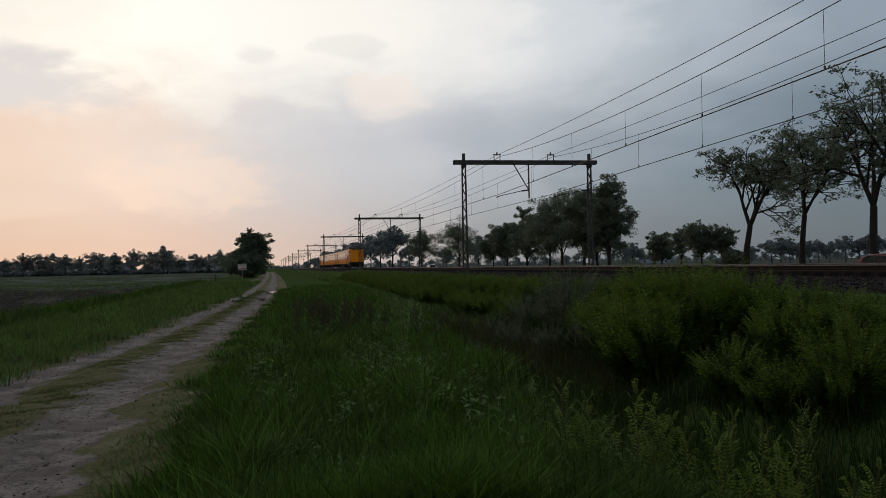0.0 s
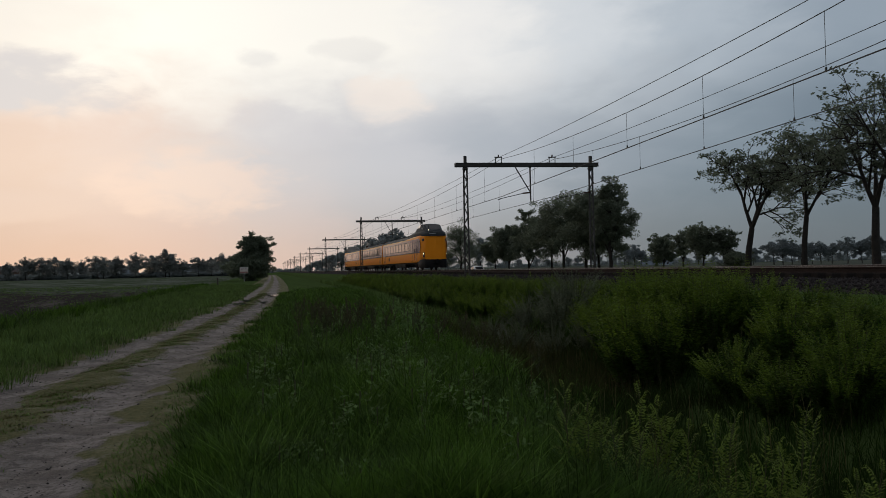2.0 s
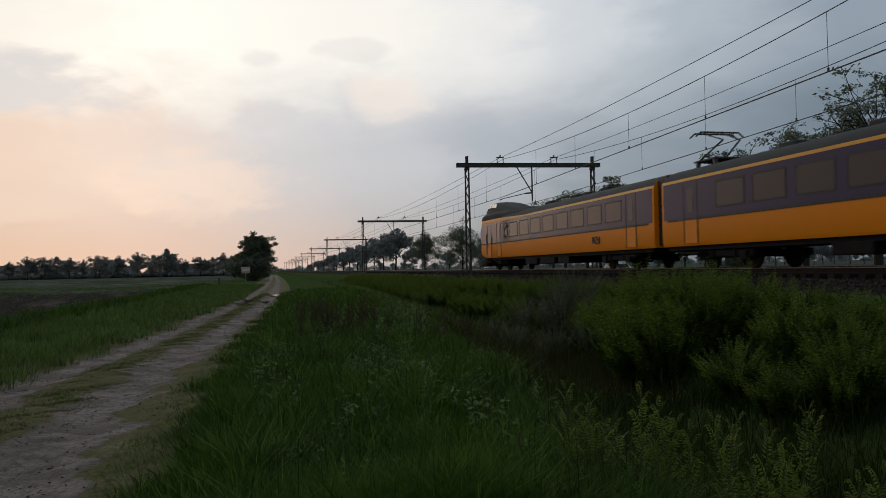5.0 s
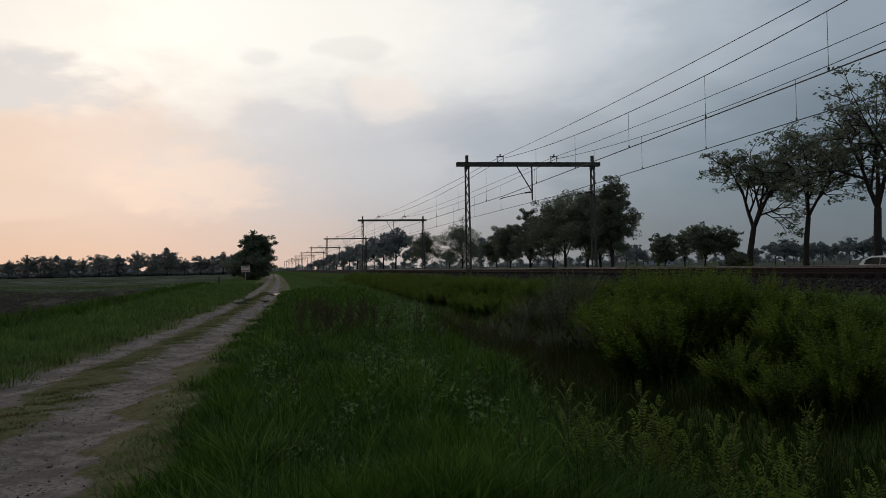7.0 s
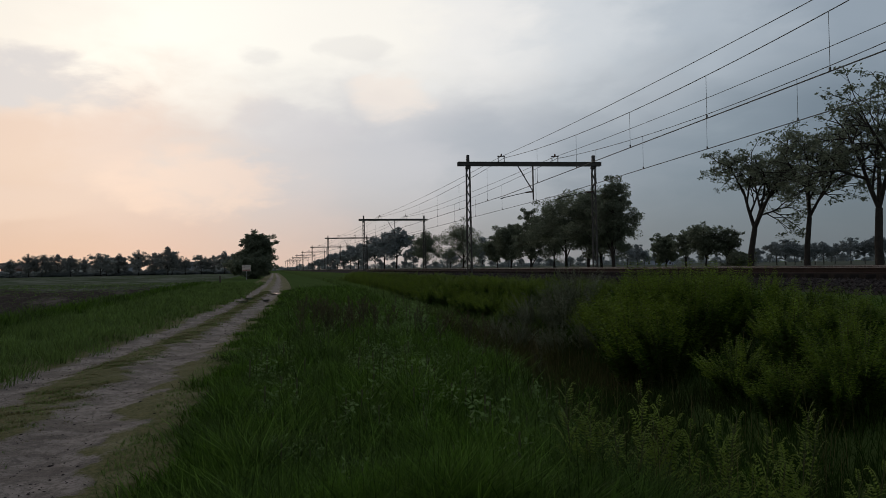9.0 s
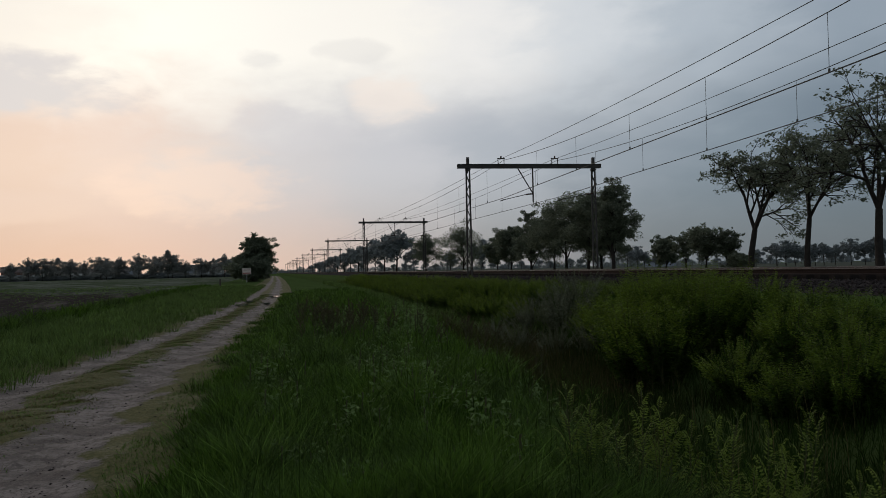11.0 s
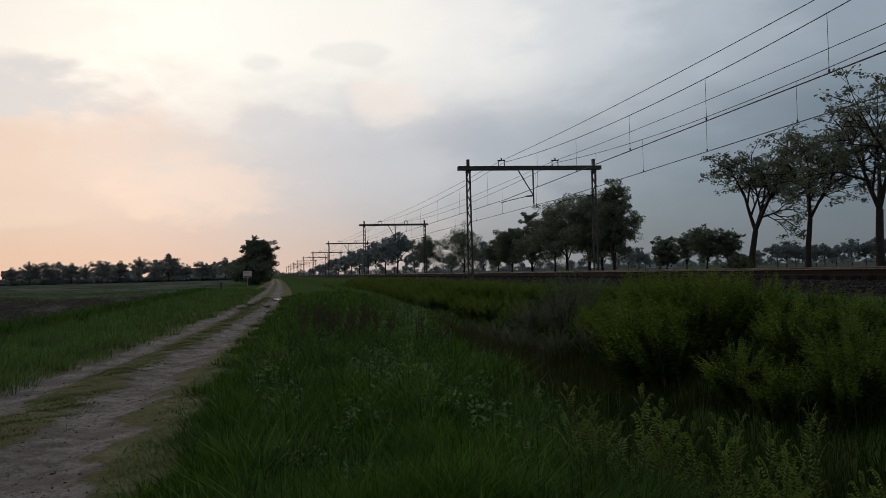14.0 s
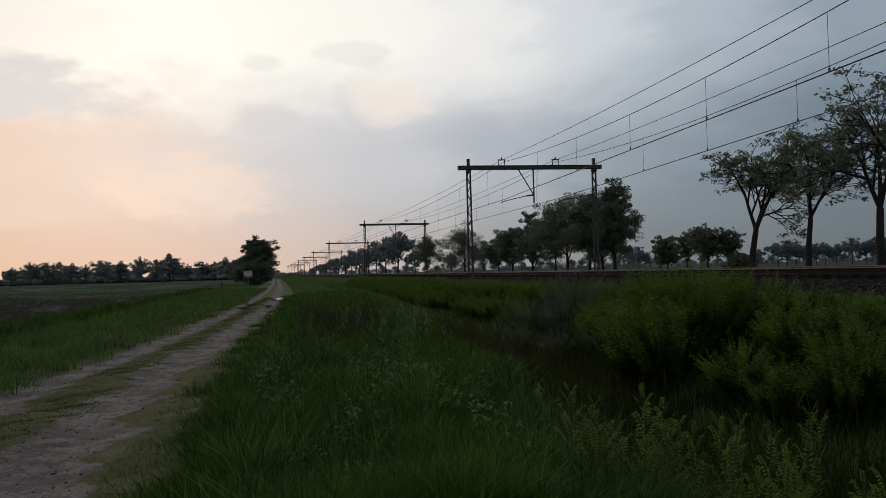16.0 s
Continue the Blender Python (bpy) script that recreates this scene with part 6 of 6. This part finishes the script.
# ---------------------------------------------------------------- grass
def blades(name, n, sample, hmin, hmax, width, material, label, seed, lean=0.5, tuft=0):
    """n blades; sample(rng, n) gives x, y."""
    rng = np.random.default_rng(seed)
    x, y = sample(rng, n)
    n = len(x)
    out = None
    if tuft:
        # most blades gather round tuft centres and arch away from them
        c = rng.integers(0, max(1, n // tuft), n)
        r = 0.05 + 0.035 * np.sqrt(np.maximum(y, 0)) * 0.35
        ox, oy = rng.standard_normal(n) * r, rng.standard_normal(n) * r
        grouped = rng.random(n) < 0.7
        x, y = np.where(grouped, x[c] + ox, x), np.where(grouped, y[c] + oy, y)
        bold = (0.6 + 0.75 * rng.random(n))[c]
        out = np.where(grouped, np.arctan2(oy, ox), rng.random(n) * 6.283) + rng.normal(0, 0.35, n)
    z = land(x, y)
    h = (hmin + (hmax - hmin) * rng.random(n)) * (0.75 + 0.5 * (0.5 + 0.5 * wob(x, y, 1.6, 3.0)))
    side = x - rut(y)
    h = h * np.where(side > 0.3, np.clip((side - 0.7) / 1.1, 0.4, 1.0), 1.0)
    a = rng.random(n) * 2 * np.pi if out is None else out
    if tuft:
        h = h * np.where(grouped, bold, 0.7)
    d = np.stack([np.cos(a), np.sin(a), np.zeros(n)], -1)
    s = np.stack([-np.sin(a + rng.normal(0, 0.6, n)), np.cos(a), np.zeros(n)], -1)
    ln = lean * h * (0.2 + rng.random(n))
    w = width * (0.6 + 0.8 * rng.random(n)) * np.clip(0.6 + y / 22.0, 0.8, 3.0)
    p0 = np.stack([x, y, z - 0.02], -1)
    up = np.array([0, 0, 1.0])
    p1 = p0 + up * (h * 0.6)[:, None] + d * (ln * 0.3)[:, None]
    p2 = p0 + up * h[:, None] + d * ln[:, None]
    V = np.stack([p0 - s * w[:, None], p0 + s * w[:, None], p1 + s * (w * 0.8)[:, None], p1 - s * (w * 0.8)[:, None], p2], 1)
    i = 5 * np.arange(n)[:, None]
    T = np.concatenate([i + np.array([[0, 1, 2]]), i + np.array([[0, 2, 3]]), i + np.array([[3, 2, 4]])], 1).reshape(-1, 3)
    ob = new(name, raw_mesh(name, V.reshape(-1, 3), T, material))
    tagged(ob, label, "grass", kind="stuff")
    return ob


def verge(rng, n):
    y = 4.6 + 60 * rng.random(n) ** 2.3
    e = ditch_edge(y)
    x0 = rut(y) + 1.2 + 0.3 * wob(y * 0, y, 2.5, 1.0) - np.clip((y - 8) / 30, 0, 0.5)
    x = x0 + (e + 0.4 - x0) * rng.random(n)
    fade = rng.random(n) < 0.07
    return np.where(fade, e + 0.2 + 2.6 * rng.random(n) ** 1.6, x), y


def ditch(rng, n):
    y = 5.0 + 70 * rng.random(n) ** 2.0
    e = ditch_edge(y)
    return e + 0.3 + 5.2 * rng.random(n), y


def left_verge(rng, n):
    y = 9 + 95 * rng.random(n) ** 1.7
    x1 = rut(y) - gap(y) - 0.36 + 0.2 * wob(y * 0, y, 2.0, 2.0)
    return x1 - (x1 + 8.4) * rng.random(n), y


def middle(rng, n):
    # worn turf grows in small tufts
    c = n // 24
    cy = 5 + 60 * rng.random(c) ** 1.8
    cx = rut(cy) - gap(cy) * 0.53 + (gap(cy) - 0.8) * 0.32 * rng.standard_normal(c)
    k = rng.integers(0, c, n)
    return cx[k] + 0.06 * rng.standard_normal(n), cy[k] + 0.06 * rng.standard_normal(n)


def edge(rng, n):
    y = 5 + 45 * rng.random(n) ** 1.7
    return rut(y) + 0.62 + 0.85 * rng.random(n) ** 0.8, y


blades("verge_grass", 230000, verge, 0.16, 0.4, 0.0068, M["blade"], "long green verge grass beside the dirt track", 31, 1.0, 34)
blades("light_verge_grass", 28000, verge, 0.2, 0.44, 0.0056, M["blade_light"], "scattered lighter grass blades in the verge", 38, 1.1, 22)
blades("ditch_grass", 80000, ditch, 0.2, 0.52, 0.005, M["reed"], "rough green grass in the ditch, darkened in colour for its shade", 32, 1.0, 30)
blades("seed_stalk", 900, verge, 0.5, 0.85, 0.003, M["reed"], "thin dark seed stalks standing over the verge grass", 39, 0.25)
def sorrel_patch(rng, n):
    y = 13 + 13 * rng.random(n)
    return ditch_edge(y) + 0.2 + 3.2 * rng.random(n), y


blades("sorrel_grass", 5000, sorrel_patch, 0.35, 0.75, 0.005, M["sorrel"], "reddish-brown seeding grass in the ditch", 40, 0.6)
def far_ditch(rng, n):
    y = 24 + 90 * rng.random(n) ** 1.4
    return ditch_edge(y) - 0.4 + 5.0 * rng.random(n), y


blades("far_ditch_grass", 45000, far_ditch, 0.25, 0.6, 0.006, M["blade_dull"], "pale green rank grass along the farther ditch", 41, 0.6)
def bank(rng, n):
    y = 5 + 60 * rng.random(n) ** 1.6
    foot = np.minimum(ditch_edge(y) + 6.5, 12.0)
    return foot - 2.5 + (15.2 - foot - 0.4) * rng.random(n), y


blades("bank_grass", 36000, bank, 0.15, 0.42, 0.006, M["blade"], "rough green grass on the railway bank", 46, 0.8, 30)
blades("dry_stalk", 1100, ditch, 0.5, 0.9, 0.0035, M["drygrass"], "thin dry straw-coloured stalks in the ditch", 33, 0.25)
blades("field_verge_grass", 65000, left_verge, 0.1, 0.3, 0.006, M["blade_dull"], "green grass strip between the dirt track and the field", 34, 0.9, 40)
blades("track_turf", 64000, middle, 0.02, 0.055, 0.005, M["drygrass"], "short worn turf between the wheel ruts", 35, 0.7)
blades("track_turf", 30000, middle, 0.02, 0.06, 0.005, M["blade_dull"], "short green turf between the wheel ruts", 36, 0.7)
blades("track_edge_turf", 48000, edge, 0.04, 0.16, 0.005, M["blade_dull"], "low turf along the track's edge", 37, 0.8)


# broad-leaved weeds in the verge grass
def leafy_weed(seed):
    rng = np.random.default_rng(seed)
    w = empty("nettle")
    tagged(w, "pale green broad-leaved weed among the grass", "weed", "weeds in the verge")
    V, Fc = [], []
    for k in range(3):
        a = rng.random() * 6.28
        foot = np.array([np.cos(a), np.sin(a), 0]) * 0.07
        h = rng.uniform(0.3, 0.5)
        for j in range(7):
            c = foot * (1 + 1.5 * j / 6) + np.array([rng.normal(0, 0.03), rng.normal(0, 0.03), h * (0.3 + 0.7 * j / 6) + rng.normal(0, 0.03)])
            for s in range(3):
                phi = j * 1.3 + s * 2.09 + rng.random() * 0.4
                d = np.array([np.cos(phi), np.sin(phi), rng.uniform(-0.6, 0.8)])
                t = np.array([-np.sin(phi), np.cos(phi), rng.uniform(-0.7, 0.7)])
                ln = 0.075 * (1.2 - 0.6 * j / 6) * rng.uniform(0.6, 1.3)
                n0 = len(V)
                V += [c, c + d * ln * 0.5 + t * ln * 0.27, c + d * ln, c + d * ln * 0.5 - t * ln * 0.27]
                Fc.append([n0, n0 + 1, n0 + 2, n0 + 3])
    st = bmesh.new()
    bar(st, (0, 0, -0.05), (0.02, 0.01, 0.4), 0.012)
    part("stalk", st, M["stem"], w)
    lf = tagged(new("leaf_whorl", raw_mesh("leaf_whorl", V, Fc, M["leaf_pale"])), kind="stuff")
    lf.parent = w
    return w


nm = [leafy_weed(300 + k) for k in range(4)]
rnd = random.Random(12)
for k in range(200):
    y = 5.2 + 22 * rnd.random() ** 1.1
    e = float(ditch_edge(y))
    x = float(rut(y)) + 1.4 + (e - float(rut(y)) - 0.9) * rnd.random() ** 0.7
    s = rnd.uniform(0.6, 1.15)
    m = pose(x, y, float(land(x, y)), 0, 0, rnd.uniform(0, 360)) @ Matrix.Diagonal((s, s, s, 1))
    if k < 4:
        nm[k].matrix_basis = m
    else:
        place(nm[k % 4], m)


# taller clumps standing over the grass
for k in range(44):
    cx, cy, sp = ((1.75, 21.0, 0.9), (3.1, 17.5, 0.7), (2.2, 10.5, 0.8), (4.6, 26.0, 0.9))[k % 4]
    x, y = cx + rnd.gauss(0, sp * 0.5), cy + rnd.gauss(0, sp)
    s = rnd.uniform(1.2, 2.0) if k % 4 != 2 else rnd.uniform(0.8, 1.2)
    place(nm[k % 4], pose(x, y, float(land(x, y)), 0, 0, rnd.uniform(0, 360)) @ Matrix.Diagonal((s * 0.8, s * 0.8, s, 1)))


def field_edge(rng, n):
    y = 22 + 85 * rng.random(n) ** 1.5
    return -8.3 + 0.35 * rng.standard_normal(n) + 0.3 * wob(y * 0, y, 0.6, 4.0), y


def crop_rows(rng, n):
    y = 38 + 80 * rng.random(n) ** 0.8
    x = -8.9 - 0.55 * y * rng.random(n)
    return np.round(x / 1.05) * 1.05 + 0.09 * rng.standard_normal(n), y


blades("field_edge_grass", 14000, field_edge, 0.2, 0.5, 0.007, M["blade"], "rank dark grass along the field's edge", 44, 0.7, 40)
blades("young_crop", 26000, crop_rows, 0.14, 0.26, 0.012, M["blade_dull"], "rows of young green crop in the arable field", 45, 0.8)


def seeding_dock(seed):
    """Upright stalk with side branches packed with small dark seeds, and a few long leaves at the foot."""
    rng = np.random.default_rng(seed)
    d = empty("dock")
    tagged(d, "dark brownish dock plant gone to seed", "weed", "dock plants in the verge")
    bm = bmesh.new()
    bar(bm, (0, 0, -0.05), (0.03, 0.02, 0.85), 0.012, None, 0.4)
    heads = []
    for k in range(7):
        a = k * 2.4 + rng.random()
        z0 = 0.4 + 0.06 * k
        tip = Vector((math.cos(a) * 0.13, math.sin(a) * 0.13, z0 + 0.22))
        bar(bm, (0.02, 0.01, z0), tip, 0.007, None, 0.5)
        heads += [Vector((0.02, 0.01, z0)).lerp(tip, u) for u in np.linspace(0.25, 1.0, 6)]
    heads += [Vector((0.03, 0.02, z)) for z in np.linspace(0.6, 0.9, 9)]
    tagged(part("stalk", bm, M["stem"], d), kind="stuff")
    V, Fc = leaves(rng, np.array([tuple(h) for h in heads]), np.full(len(heads), 0.028), 9, 0.013, 1.0)
    sd = tagged(new("seed_head", raw_mesh("seed_head", V, Fc, M["dock"])), kind="stuff")
    sd.parent = d
    V, Fc = [], []
    for k in range(6):
        a = k * 1.05 + rng.random() * 0.5
        o, w = np.array([math.cos(a), math.sin(a), 0.0]), np.array([-math.sin(a), math.cos(a), 0.0])
        n0 = len(V)
        V += [o * 0.01, o * 0.1 + w * 0.03 + [0, 0, 0.14], o * 0.24 + [0, 0, 0.17], o * 0.1 - w * 0.03 + [0, 0, 0.14]]
        Fc.append([n0, n0 + 1, n0 + 2, n0 + 3])
    lf = tagged(new("foot_leaves", raw_mesh("foot_leaves", np.array(V), Fc, M["leaf_pale"])), kind="stuff")
    lf.parent = d
    return d


docks = [seeding_dock(400 + k) for k in range(3)]
for k in range(46):
    cx, cy, sp = ((1.75, 18.5, 0.5), (2.1, 21.0, 0.6), (1.5, 16.5, 0.45), (3.9, 14.5, 1.0))[k % 4]
    x, y = cx + rnd.gauss(0, sp), cy + rnd.gauss(0, 1.6 * sp)
    w = rnd.uniform(0.75, 1.1)
    m = pose(x, y, float(land(x, y)), rnd.uniform(-5, 5), rnd.uniform(-5, 5), rnd.uniform(0, 360)) @ Matrix.Diagonal((w, w, w, 1))
    if k < 3:
        docks[k].matrix_basis = m
    else:
        place(docks[k % 3], m)


# ---------------------------------------------------------------- what moves
def motions():
    """The train on the near track and two cars on the road, all at steady speed."""
    times = [0, 0.1, 0.2, 0.5] + [k * 0.5 for k in range(2, 31)] + [15.5, 15.8, 15.9, 16.0]
    walk(train, [(t, pose(NEAR, 54.7 - 34.7 * (t - 3.5), RAIL)) for t in times])
    walk(white_car, [(t, pose(33.2, 48.5 - 17.3 * (t - 6.3), 0.425)) for t in times])
    walk(red_car, [(t, pose(33.2, 36.3 - 16.7 * t, 0.42)) for t in times])


motions()
